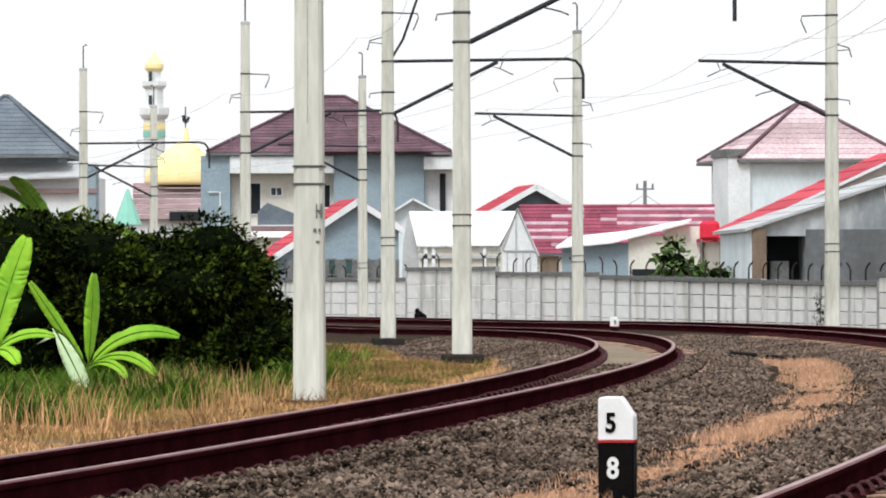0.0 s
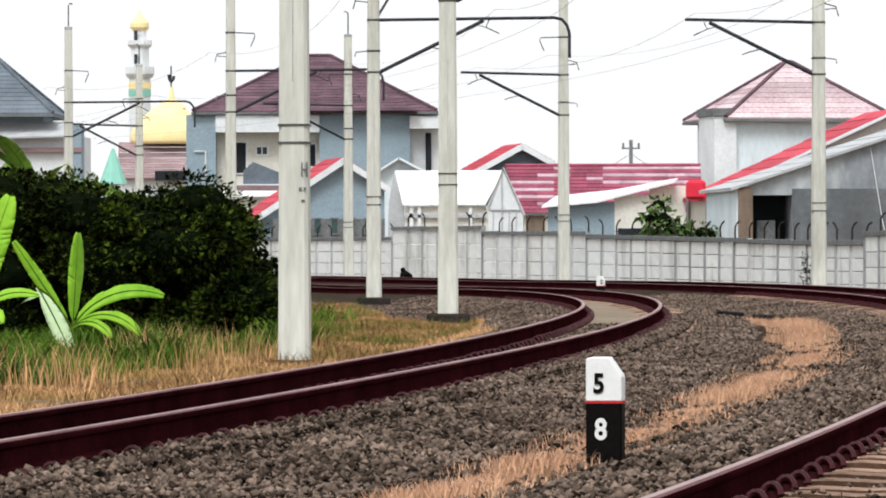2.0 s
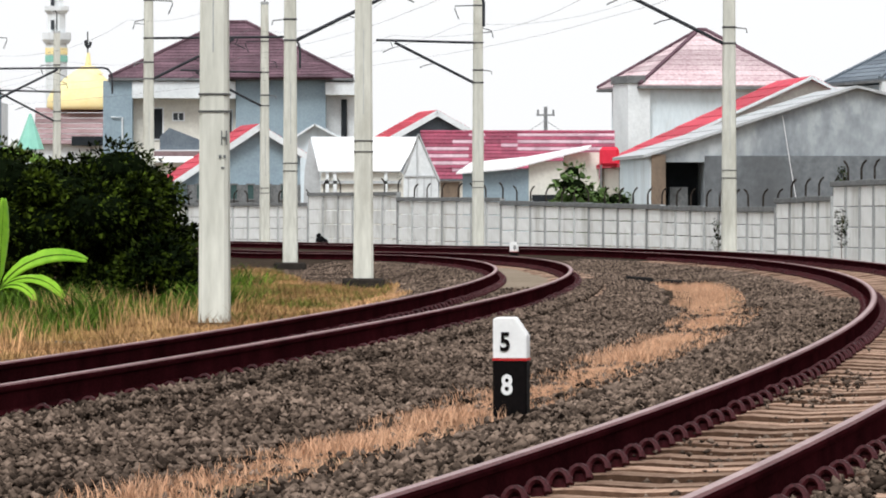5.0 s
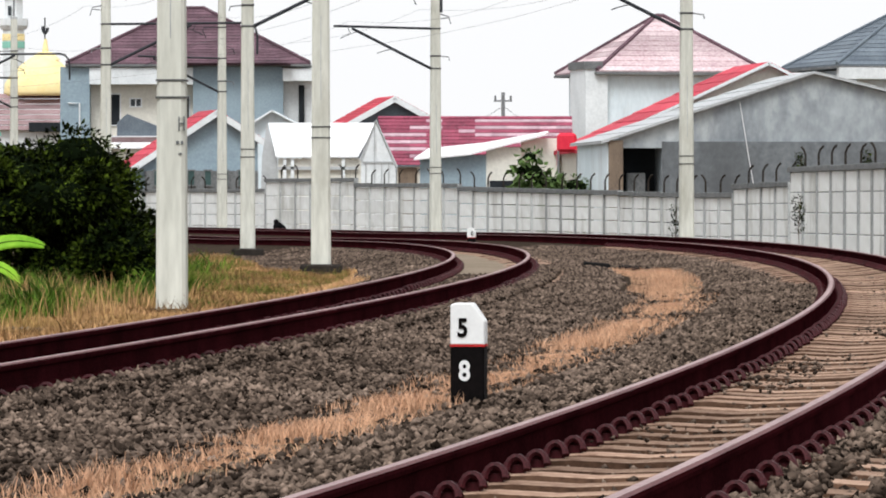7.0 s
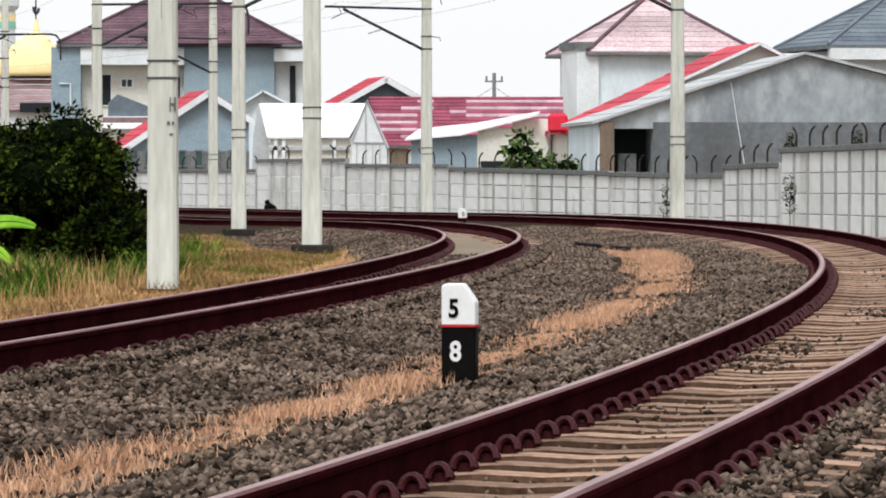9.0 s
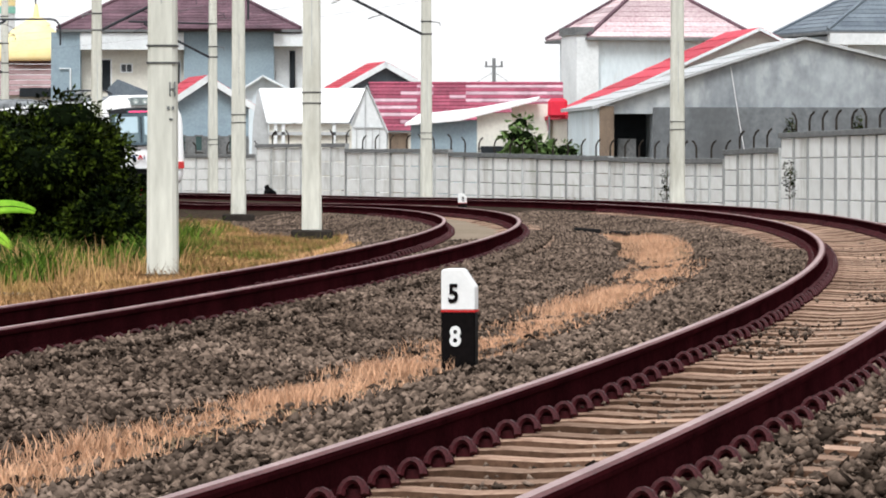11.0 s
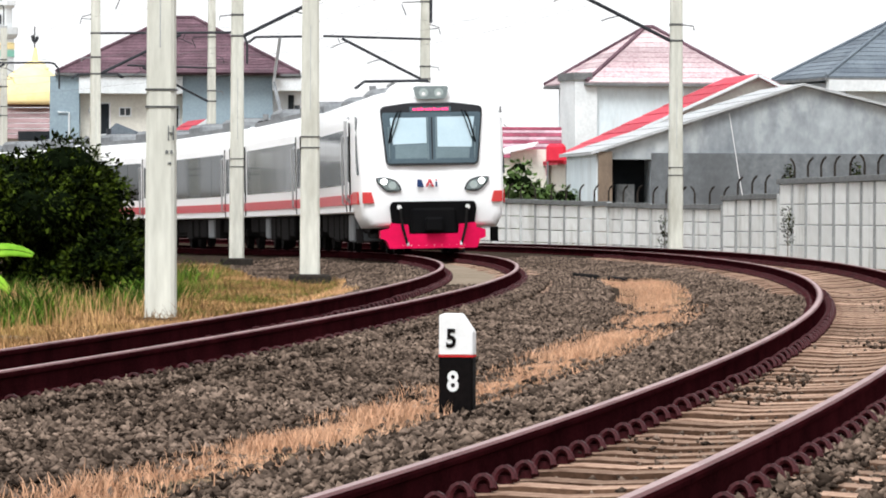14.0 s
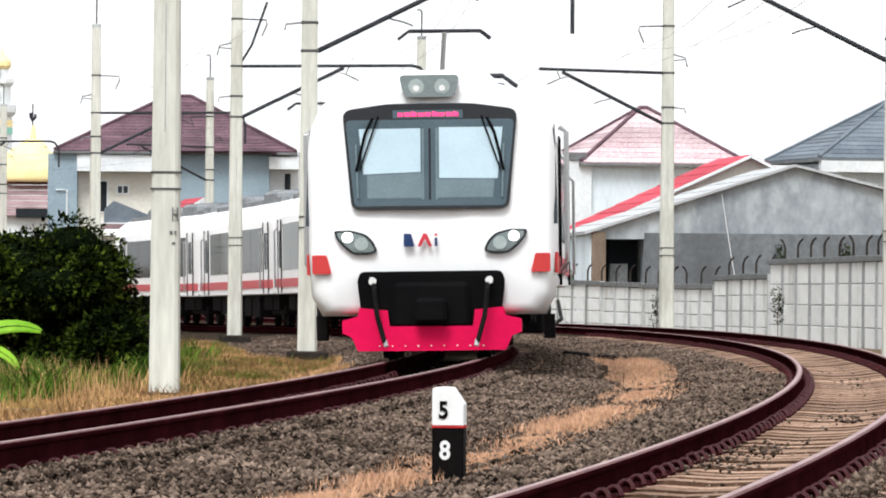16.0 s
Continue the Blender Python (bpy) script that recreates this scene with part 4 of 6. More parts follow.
    tube(bm, [(0, 0, 5.14), (0, 0, 7.02)], 0.75, 0.06, sides=8)
    part("cone", bm, M["teal"], h)
    part("base", boxmesh(-0.5, 0.5, -0.5, 0.5, 0, 5.17), M["white"], h)
    # utility pole with cross arms
    x0, y0 = 3.33, 370
    h = thing("utility_pole", "slim concrete utility pole with a cross arm and insulators", "pole", pose(x0, y0, -0.1))
    zt = 8.72 + 0.1
    # shaft and arm take a paler grey, distance haze put into the colour
    part("shaft", tube(bmesh.new(), [(0, 0, 0), (0, 0, zt)], 0.15, 0.12, sides=10), M["insulator"], h)
    part("cross_arm", boxmesh(-0.6, 0.6, -0.05, 0.05, zt - 0.6, zt - 0.5), M["insulator"], h)
    for v in (-0.5, 0.0, 0.5):
        part("insulator", tube(bmesh.new(), [(v, 0, zt - 0.5), (v, 0, zt - 0.2)], 0.07, sides=6), M["insulator"], h)
    part("stay_wire", tube(bmesh.new(), [(0, 0, zt - 0.9), (-3.6, 0, zt - 3.1)], 0.02, sides=4), M["wire"], h)
    part("stay_wire", tube(bmesh.new(), [(0, 0, zt - 0.9), (2.2, 0, zt - 2.4)], 0.02, sides=4), M["wire"], h)


build_houses()


# ---------------------------------------------------------------- overhead wires
def build_wires():
    for name, o, dz, label in (("contact_wire", RIGHT, 5.95, "thin contact wire over the outer track"), ("catenary_wire", RIGHT, 6.75, "sagging catenary wire over the outer track"),
                               ("contact_wire", LEFT, 6.06, "thin contact wire over the inner track"), ("catenary_wire", LEFT, 6.8, "sagging catenary wire over the inner track"),
                               ("feeder_wire", -7.5, 7.1, "thin feeder wire beside the inner poles"), ("feeder_wire", 2.6, 7.1, "thin feeder wire beside the outer poles")):
        bm = bmesh.new()
        pts = []
        ys = [24, 59.6, 94, 130, 165, 198, 231, 262] if o < 0 else [59, 95, 131, 168, 201.5, 232, 262]
        sag = 0.45 if name != "contact_wire" else 0.03
        for a, b in zip(ys, ys[1:]):
            for i in range(8):
                t = i / 8
                yy = a + (b - a) * t
                x, y = ring(o, theta(yy, o))
                pts.append((x, y, dz - sag * 4 * t * (1 - t)))
        tube(bm, pts, 0.004, sides=4)
        w = part(name, bm, M["wire"])
        tagged(w, label, "wire")


build_wires()


# ---------------------------------------------------------------- hectometre posts
def hectometre_post(x, y, z, yaw, digits, label):
    p = thing("hectometre_post", label, "marker post", pose(x, y, z, 0, 0, yaw), "hectometre posts")
    w = 0.090
    bm = bmesh.new()
    prism(bm, [(-w, -0.1), (w, -0.1), (w, 0.335), (-w, 0.335)], -0.075, 0.075)
    bmesh.ops.bevel(bm, geom=bm.edges[:], offset=0.008, segments=1, affect="EDGES")
    body = part("lower_block", bm, M["marker_black"], p, "scuffed black painted foot")
    bm = bmesh.new()
    prism(bm, [(-w, 0.34), (w, 0.34), (w, 0.465), (0.025, 0.56), (-0.07, 0.56), (-w, 0.55)], -0.075, 0.075)
    bmesh.ops.bevel(bm, geom=bm.edges[:], offset=0.006, segments=1, affect="EDGES")
    top = part("upper_block", bm, M["marker_white"], p, "white painted head with a cut corner")
    part("red_line", boxmesh(-w - 0.002, w + 0.002, -0.077, 0.077, 0.331, 0.342), M["red_line"], p, "thin red dividing line")
    for txt, px, pz, size, mat, par in digits:
        cu = bpy.data.curves.new("digit", "FONT")
        cu.body, cu.size, cu.align_x, cu.extrude, cu.offset = txt, size, "CENTER", 0.002, 0.004
        ob = new("digit", cu)
        ob.matrix_basis = pose(px, -0.079, pz, 90, 0, 0) @ Matrix.Diagonal((0.85, 1, 1, 1))
        bpy.context.view_layer.update()
        me = bpy.data.meshes.new_from_object(ob.evaluated_get(bpy.context.evaluated_depsgraph_get()))
        m = ob.matrix_basis.copy()
        bpy.data.objects.remove(ob)
        me.materials.clear()
        me.materials.append(M[mat])
        part("digit", me, None, top if par else body, "painted numeral", m=m)
    return p


hectometre_post(0.09, 30, 0.185, -7, [("5", -0.025, 0.385, 0.135, "marker_black", 1), ("8", -0.015, 0.155, 0.145, "marker_white", 0)],
                "black and white concrete hectometre post with painted numerals")
hectometre_post(0.45, 130, 0.22, -12, [("0", 0.03, 0.385, 0.135, "marker_black", 1)], "white-topped concrete hectometre post between the tracks")


# ---------------------------------------------------------------- ballast stones, grass
def scatter_mesh(name, centres, size, mat, kind_label, category, squash=0.75, seed=1):
    rng = np.random.default_rng(seed)
    n = len(centres)
    base = np.array([(1, 0, 0), (-1, 0, 0), (0, 1, 0), (0, -1, 0), (0, 0, 1), (0, 0, -1)], float)
    tri = np.array([(0, 2, 4), (2, 1, 4), (1, 3, 4), (3, 0, 4), (2, 0, 5), (1, 2, 5), (3, 1, 5), (0, 3, 5)])
    v = base[None] * rng.uniform(0.55, 1.25, (n, 6, 1)) + rng.normal(0, 0.28, (n, 6, 3))
    v *= np.array([1, 1, squash]) * (size[0] + (size[1] - size[0]) * rng.random((n, 1, 1)) ** 1.6)
    a = rng.uniform(0, 6.28, n)
    c, s = np.cos(a)[:, None], np.sin(a)[:, None]
    v = np.stack([v[..., 0] * c - v[..., 1] * s, v[..., 0] * s + v[..., 1] * c, v[..., 2]], -1) + centres[:, None]
    f = tri[None] + 6 * np.arange(n)[:, None, None]
    return triangles(name, v.reshape(-1, 3), f.reshape(-1, 3), mat, kind_label, category)


def triangles(name, v, f, mat, label, category, parent=None):
    me = bpy.data.meshes.new(name)
    me.vertices.add(len(v))
    me.vertices.foreach_set("co", np.ascontiguousarray(v, np.float32).ravel())
    me.loops.add(len(f) * 3)
    me.loops.foreach_set("vertex_index", np.ascontiguousarray(f, np.int32).ravel())
    me.polygons.add(len(f))
    me.polygons.foreach_set("loop_start", np.arange(0, len(f) * 3, 3, dtype=np.int32))
    me.materials.append(mat)
    me.update()
    me.validate()
    ob = new(name, me)
    if parent is not None:
        ob.parent = parent
        return ob
    return tagged(ob, label, category, kind="stuff")


def strip_points(o0, o1, y0, y1, per_m2, rng):
    n = int((o1 - o0) * (y1 - y0) * per_m2)
    o = rng.uniform(o0, o1, n)
    y = rng.uniform(y0, y1, n)
    out = np.empty((n, 3))
    for i in range(n):
        th = theta(y[i], o[i])
        out[i, :2] = ring(o[i], th)
        out[i, 2] = profile(o[i], y[i])
    return out


def build_ballast():
    rng = np.random.default_rng(7)
    near = [strip_points(-3.46, -2.0, 19, 62, 900, rng), strip_points(-1.12, -0.08, 17, 62, 850, rng), strip_points(-2.0, -1.12, 19, 62, 120, rng),
            strip_points(1.55, 3.0, 16, 62, 560, rng)]
    ends = [strip_points(1.12, 1.6, 16, 62, 520, rng), strip_points(-0.5, -0.1, 16, 62, 420, rng)]
    for e in ends:
        e[:, 2] += 0.06
    shoulder = strip_points(1.12, 1.42, 16, 62, 700, rng)
    shoulder[:, 2] += 0.105
    ends.append(shoulder)
    foot = strip_points(-3.47, -3.12, 22, 80, 900, rng)
    foot[:, 2] += 0.04
    ends.append(foot)
    # dark stones fill the gaps between the sleepers
    gaps = []
    r = RA + RIGHT
    th = theta(15.0, RIGHT) + 0.3 / r
    while th < theta(70.0, RIGHT):
        for k in range(60):
            a = th + rng.uniform(-0.17, 0.17) / r
            o = rng.uniform(0.07, 1.0)
            x, y = ring(o, a)
            gaps.append((x, y, rail_top(True, CY + RA * math.sin(a)) + (o - RIGHT) * CANT - 0.162 - rng.uniform(0.025, 0.065)))
        th += 0.6 / r
    loose = strip_points(0.1, 0.97, 17, 60, 1.5, rng)
    loose[:, 2] += 0.09
    heaps = []
    for ya, yb, oa, ob, per in ((29.5, 35.0, 0.06, 0.5, 80), (24.0, 26.0, 0.1, 0.4, 30), (40.0, 42.5, 0.4, 0.95, 45), (88.0, 97.0, 0.1, 0.75, 110)):
        heap = strip_points(oa, ob, ya, yb, per, rng)
        heap[:, 2] += 0.085 + 0.02 * rng.random(len(heap))
        heaps.append(heap)
    bed = np.concatenate([np.array(gaps), loose] + heaps)
    far = [strip_points(-3.4, -2.3, 62, 125, 330, rng), strip_points(-1.4, -0.1, 62, 125, 330, rng), strip_points(-2.3, -1.4, 84, 125, 250, rng), strip_points(0.1, 0.98, 60, 80, 60, rng), strip_points(1.15, 3.2, 62, 120, 120, rng),
           strip_points(-6.2, -4.75, 45, 95, 150, rng), strip_points(-7.8, -4.75, 95, 135, 130, rng), strip_points(-4.5, -3.65, 45, 75, 100, rng)]
    near += ends
    scatter_mesh("ballast_stones", bed, (0.010, 0.025), M["stone"], "small ballast stones lying between the sleepers", "gravel", seed=5)
    near = np.concatenate(near)
    near[:, 2] += rng.uniform(-0.012, 0.03, len(near))
    scatter_mesh("ballast_stones", near, (0.013, 0.034), M["stone"], "grey-brown crushed ballast stones beside the rails", "gravel", seed=2)
    scatter_mesh("ballast_stones", np.concatenate(far), (0.016, 0.04), M["stone"], "grey-brown crushed ballast stones along the curve", "gravel", seed=3)


build_ballast()


def timber(x, y, z, length, yaw):
    t = thing("timber_offcut", "short dark weathered timber lying on the ballast", "timber", pose(x, y, z, 2, 4, yaw))
    part("beam", boxmesh(-length / 2, length / 2, -0.1, 0.1, -0.06, 0.07, bevel=0.015), M["underframe"], t)


def dark_heap(x, y, z):
    """A small dark lump of unknown kind at the wall's foot."""
    h = thing("rubbish_bundle", "small dark lump of unknown kind at the foot of the boundary wall", "rubbish", pose(x, y, z))
    for k, (dx, dz, r) in enumerate(((0, 0.14, 0.2), (0.22, 0.08, 0.14), (-0.08, 0.36, 0.11))):
        bm = bmesh.new()
        bmesh.ops.create_icosphere(bm, subdivisions=2, radius=r, matrix=Matrix.Translation((dx, 0, dz)))
        for v in bm.verts:
            v.co += 0.35 * r * Vector(noise.noise_vector(v.co * 6 + Vector((k, 0, 0))))
        part("lump", bm, M["black"], h)


dark_heap(-7.35, 240, 0.28)
timber(2.14, 84, 0.36, 0.38, 8)
timber(2.58, 82.5, 0.33, 0.30, -15)


def blades(name, roots, height, width, mat, label, seed, lean=0.5, scale=1.0):
    rng = np.random.default_rng(seed)
    n = len(roots)
    a = rng.uniform(0, 6.28, n)
    h = (height[0] + (height[1] - height[0]) * rng.random(n) ** 1.5) * scale
    w = width * rng.uniform(0.6, 1.4, n)
    side = np.stack([np.cos(a), np.sin(a), np.zeros(n)], -1) * w[:, None]
    b = rng.uniform(0, 6.28, n)
    tip = np.stack([np.cos(b) * lean * h, np.sin(b) * lean * h, h], -1) * rng.uniform(0.7, 1, (n, 1))
    mid = tip * np.array([0.35, 0.35, 0.6])
    v = np.stack([roots - side, roots + side, roots + mid + side * 0.8, roots + mid - side * 0.8, roots + tip], 1)
    f = np.array([(0, 1, 2), (0, 2, 3), (3, 2, 4)])[None] + 5 * np.arange(n)[:, None, None]
    return triangles(name, v.reshape(-1, 3), f.reshape(-1, 3), mat, label, "grass")


def clumped(points, freq, level, rng):
    keep = [noise.noise((p[0] * freq, p[1] * freq, 0.3)) + rng.normal(0, 0.12) > level for p in points]
    return points[np.array(keep)]


def tufted(roots, freq, low, high):
    """Grows the grass taller where a slow noise is high, so that it stands in tufts."""
    k = np.array([noise.noise((p[0] * freq, p[1] * freq * 0.6, 7.7)) for p in roots])
    return low + (high - low) * np.clip(k * 0.9 + 0.45, 0, 1) ** 1.6


def build_grass():
    rng = np.random.default_rng(11)
    gutter = np.concatenate([strip_points(-1.74, -1.42, 19, 60, 2800, rng), strip_points(-2.0, -1.15, 19, 60, 420, rng), strip_points(-1.95, -1.58, 58, 82, 2000, rng),
                             strip_points(-2.35, -1.5, 76, 83, 700, rng), strip_points(-2.2, -1.35, 58, 82, 260, rng)])
    gutter = clumped(gutter, 1.1, -0.2, rng)
    blades("dry_grass_strip", gutter, (0.03, 0.10), 0.0028, M["dry"], "low dry orange-brown grass in the dip between tracks", 12, 0.45, tufted(gutter, 1.3, 0.5, 1.5))
    verge = np.concatenate([strip_points(-7.9, -5.6, 36, 62, 700, rng), strip_points(-8.6, -5.6, 62, 75, 560, rng), strip_points(-10.0, -6.1, 75, 96, 420, rng), strip_points(-11.0, -7.7, 94, 125, 340, rng)])
    verge = clumped(verge, 0.9, -0.16, rng)
    blades("dry_grass", verge, (0.03, 0.09), 0.0045, M["straw"], "dry straw-coloured grass beside the track", 13, 0.6, tufted(verge, 1.1, 0.45, 1.9))
    green = np.concatenate([strip_points(-13, -7.7, 48, 72, 720, rng), strip_points(-8.6, -7.6, 64, 76, 320, rng), strip_points(-11.0, -8.2, 72, 105, 50, rng)])
    green = clumped(green, 0.45, -0.02, rng)
    blades("green_grass", green, (0.10, 0.36), 0.0075, M["grass"], "rank green grass at the foot of the bush", 14, 0.75, tufted(green, 0.9, 0.5, 1.7))
    brown = clumped(np.concatenate([strip_points(-8.6, -5.8, 36, 75, 260, rng), strip_points(-10.0, -6.2, 75, 96, 300, rng), strip_points(-11.0, -7.7, 94, 125, 260, rng)]), 0.9, 0.06, rng)
    blades("brown_grass", brown, (0.05, 0.15), 0.005, M["brown"], "withered brown grass tufts beside the track", 17, 0.6, tufted(brown, 1.4, 0.4, 2.0))
    olive = clumped(np.concatenate([strip_points(-10.0, -6.2, 60, 94, 330, rng), strip_points(-11.0, -7.8, 94, 120, 330, rng)]), 0.6, 0.06, rng)
    blades("olive_grass", olive, (0.04, 0.14), 0.006, M["olive"], "half-withered olive green grass between the poles", 18, 0.6, tufted(olive, 1.0, 0.4, 1.8))
    tall = clumped(strip_points(-8.8, -7.0, 46, 66, 90, rng), 0.7, 0.15, rng)
    blades("tall_dry_stalks", tall, (0.2, 0.5), 0.004, M["straw"], "tall dry seed stalks", 15, 0.3)


build_grass()


# ---------------------------------------------------------------- bush, banana plants, palms
def leaf_cloud(name, blobs, per, size, mat, parent, seed, droop=0.3):
    """Leaves on the outer parts of many blobs (x, y, z, rx, ry, rz)."""
    rng = np.random.default_rng(seed)
    vs = []
    for bx, by, bz, rx, ry, rz in blobs:
        d = rng.normal(0, 1, (per, 3))
        d /= np.linalg.norm(d, axis=1)[:, None]
        r = rng.uniform(0.72, 1.06, (per, 1))
        c = np.array([bx, by, bz]) + d * r * np.array([rx, ry, rz])
        axis = d + rng.normal(0, 0.55, (per, 3)) - np.array([0, 0, droop])
        axis /= np.linalg.norm(axis, axis=1)[:, None]
        side = np.cross(axis, np.array([0, 0, 1.0]) + rng.normal(0, 0.5, (per, 3)))
        side /= np.linalg.norm(side, axis=1)[:, None]
        l = size * rng.uniform(0.6, 1.5, (per, 1))
        up = np.cross(axis, side) * l * 0.12
        vs.append(np.stack([c, c + axis * l * 0.5 + side * l * 0.3 + up, c + axis * l, c + axis * l * 0.5 - side * l * 0.3 + up], 1))
    v = np.concatenate(vs)
    n = len(v)
    f = np.array([(0, 1, 2), (0, 2, 3)])[None] + 4 * np.arange(n)[:, None, None]
    return triangles(name, v.reshape(-1, 3), f.reshape(-1, 3), mat, "", "", parent)


def blob_core(name, blobs, k, mat, parent):
    bm = bmesh.new()
    for bx, by, bz, rx, ry, rz in blobs:
        bmesh.ops.create_icosphere(bm, subdivisions=2, radius=1, matrix=Matrix.Translation((bx, by, bz)) @ Matrix.Diagonal((rx * k, ry * k, rz * k, 1)))
    for v in bm.verts:
        v.co += 0.1 * Vector(noise.noise_vector(v.co * 2.5))
    return part(name, bm, mat, parent)


def build_bush(x, y, half, depth, height, n, seed, label, per=560, size=0.075, shape=None, leaf="bush"):
    rnd = random.Random(seed)
    b = thing("bush", label, "bush", pose(x, y, 0.12))
    blobs = []
    for i in range(n):
        u = rnd.uniform(-1, 1)
        v = rnd.uniform(-1, 1)
        top = height * (shape(u) if shape else (1 - 0.35 * u * u)) * (1 - 0.25 * v * v)
        r = rnd.uniform(0.2, 0.56)
        z = r * 0.6 + (top - 1.2 * r) * rnd.random() ** 0.8
        blobs.append((u * (half - r), v * (depth - r), z, r * 1.15, r, r * 0.85))
    for i in range(5):
        u = -0.8 + 0.4 * i
        part("stem", tube(bmesh.new(), [(u * half * 0.7, 0, 0), (u * half * 0.75, 0.1, height * 0.3), (u * half * 0.85, -0.1, height * 0.6)], 0.05, 0.02, sides=6), M["bark"], b)
    # near-black blobs inside the crown stand in for shade between the leaves
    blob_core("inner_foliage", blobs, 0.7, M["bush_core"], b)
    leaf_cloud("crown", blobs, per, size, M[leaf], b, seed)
    return b


build_bush(-6.2, 71, 2.55, 1.7, 2.36, 100, 3, "dense dark green broad-leaved bush beside the track", shape=lambda u: 1.0 - 0.10 * u * u - 0.16 * max(0, u - 0.35))
build_bush(-10.4, 73, 2.3, 1.6, 2.46, 78, 4, "dense dark green bush grown together with weeds", shape=lambda u: 1.0)
build_bush(-4.05, 69.3, 0.6, 0.7, 0.95, 16, 9, "small leafy shrub at the foot of the bush", per=420, size=0.085)


def banana_leaf(parent, base, yaw, length, width, rise, droop, mat=None, twist=0.0, seed=0):
    """A long blade on an arching rib: each side is cut by tears into strips that hang a little apart."""
    rnd = random.Random(seed)
    bm = bmesh.new()
    n = 26
    c, s = math.cos(yaw), math.sin(yaw)
    spine, frames = [], []
    p = Vector(base)
    for i in range(n + 1):
        t = i / n
        angle = rise - droop * 2.3 * t
        along = Vector((c * math.cos(angle), s * math.cos(angle), math.sin(angle)))
        if i:
            p = p + along * (length / n)
        spine.append(p.copy())
        w = width * (0.05 if t < 0.1 else math.sin(math.pi * min(1, (t - 0.08) / 0.94)) ** 0.45)
        flat = Vector((-s, c, 0.0))
        side = (flat * math.cos(twist) + along.cross(flat) * math.sin(twist)).normalized()
        frames.append((w, along, side, along.cross(side)))
    for sgn in (-1, 1):
        sag = 0.0
        for i in range(n):
            if rnd.random() < 0.16:
                sag = rnd.uniform(0.0, 0.22)
            row = []
            for q in (i, i + 1):
                w, along, side, up = frames[q]
                w *= rnd.uniform(0.95, 1.03)
                row.append((spine[q], spine[q] + side * sgn * w * 0.55 + up * w * 0.16 + along * w * 0.12,
                            spine[q] + side * sgn * w * (1 - sag * 0.3) + up * w * (0.14 - sag) + along * w * 0.34))
            for k in range(2):
                bm.faces.new([bm.verts.new(v) for v in (row[0][k], row[0][k + 1], row[1][k + 1], row[1][k])])
    bmesh.ops.remove_doubles(bm, verts=bm.verts[:], dist=0.004)
    bmesh.ops.solidify(bm, geom=bm.faces[:], thickness=0.003)
    leaf = part("leaf", bm, mat or M["banana"], parent, smooth=True)
    part("midrib", tube(bmesh.new(), [p + Vector((0, 0, 0.006)) for p in spine], 0.013, 0.004, sides=5), M["grass"], leaf, "pale leaf rib")
    return leaf


def banana_plant(x, y, z, leaves, label, stem=0.35, mat=None, pale=None):
    p = thing("banana_plant", label, "banana plant", pose(x, y, z), "banana plants")
    part("stem", tube(bmesh.new(), [(0, 0, -0.05), (0, 0, stem)], 0.06, 0.04, sides=10), M["grass"], p)
    for i, (yaw, ln, w, rise, droop, tw) in enumerate(leaves):
        banana_leaf(p, (0, 0, stem - 0.02), radians(yaw), ln, w, radians(rise), droop, mat, twist=radians(tw), seed=i)
    if pale:
        # a leaf whose stalk rises and whose blade has folded over, its pale underside out
        bx, bz, ln, w, rise = pale
        part("leaf_stalk", tube(bmesh.new(), [(0, 0, stem - 0.02), (bx * 0.6, -0.05, stem + bz * 0.75), (bx, -0.1, stem + bz)], 0.018, 0.012, sides=6), M["grass"], p)
        banana_leaf(p, (bx, -0.1, stem + bz), 0.0, ln, w, radians(rise), 0.05, M["banana_pale"], twist=radians(68), seed=31)
    return p


# yaw 0 points to +x, 180 to -x, -90 to the camera
banana_plant(-5.42, 62, 0.3, [(178, 1.12, 0.07, 56, 0.0, 80), (60, 1.02, 0.125, 84, 0.0, 85), (5, 1.12, 0.095, 62, 0.62, 55),
                              (-20, 0.9, 0.075, 46, 0.75, 40), (-35, 0.6, 0.06, 38, 0.7, 35)], "young banana plant with broad bright green leaves", 0.2, pale=(-0.36, 0.42, 0.82, 0.1, -60))
banana_plant(-6.28, 60, 0.3, [(12, 1.35, 0.16, 76, 0.05, 72), (200, 1.3, 0.15, 76, 0.1, 75), (0, 0.8, 0.08, 62, 0.6, 40), (150, 1.1, 0.13, 50, 0.4, 50), (-60, 0.8, 0.1, 40, 0.6, 20)],
             "young banana plant with torn bright green leaves", 0.3)
for i, (px, yy, zz) in enumerate(((-7.50, 80, 1.75), (-8.24, 82, 1.7), (-7.11, 84, 1.45), (-8.58, 80, 1.6))):
    rnd = random.Random(40 + i)
    banana_plant(px, yy, 0.2, [(a + rnd.uniform(-20, 20), rnd.uniform(0.8, 1.3), 0.12, rnd.uniform(25, 70), rnd.uniform(0.25, 0.6), rnd.uniform(10, 50)) for a in range(0, 360, 34)],
                 "banana plant rising behind the bush", zz + 0.1, M["banana_dark"])


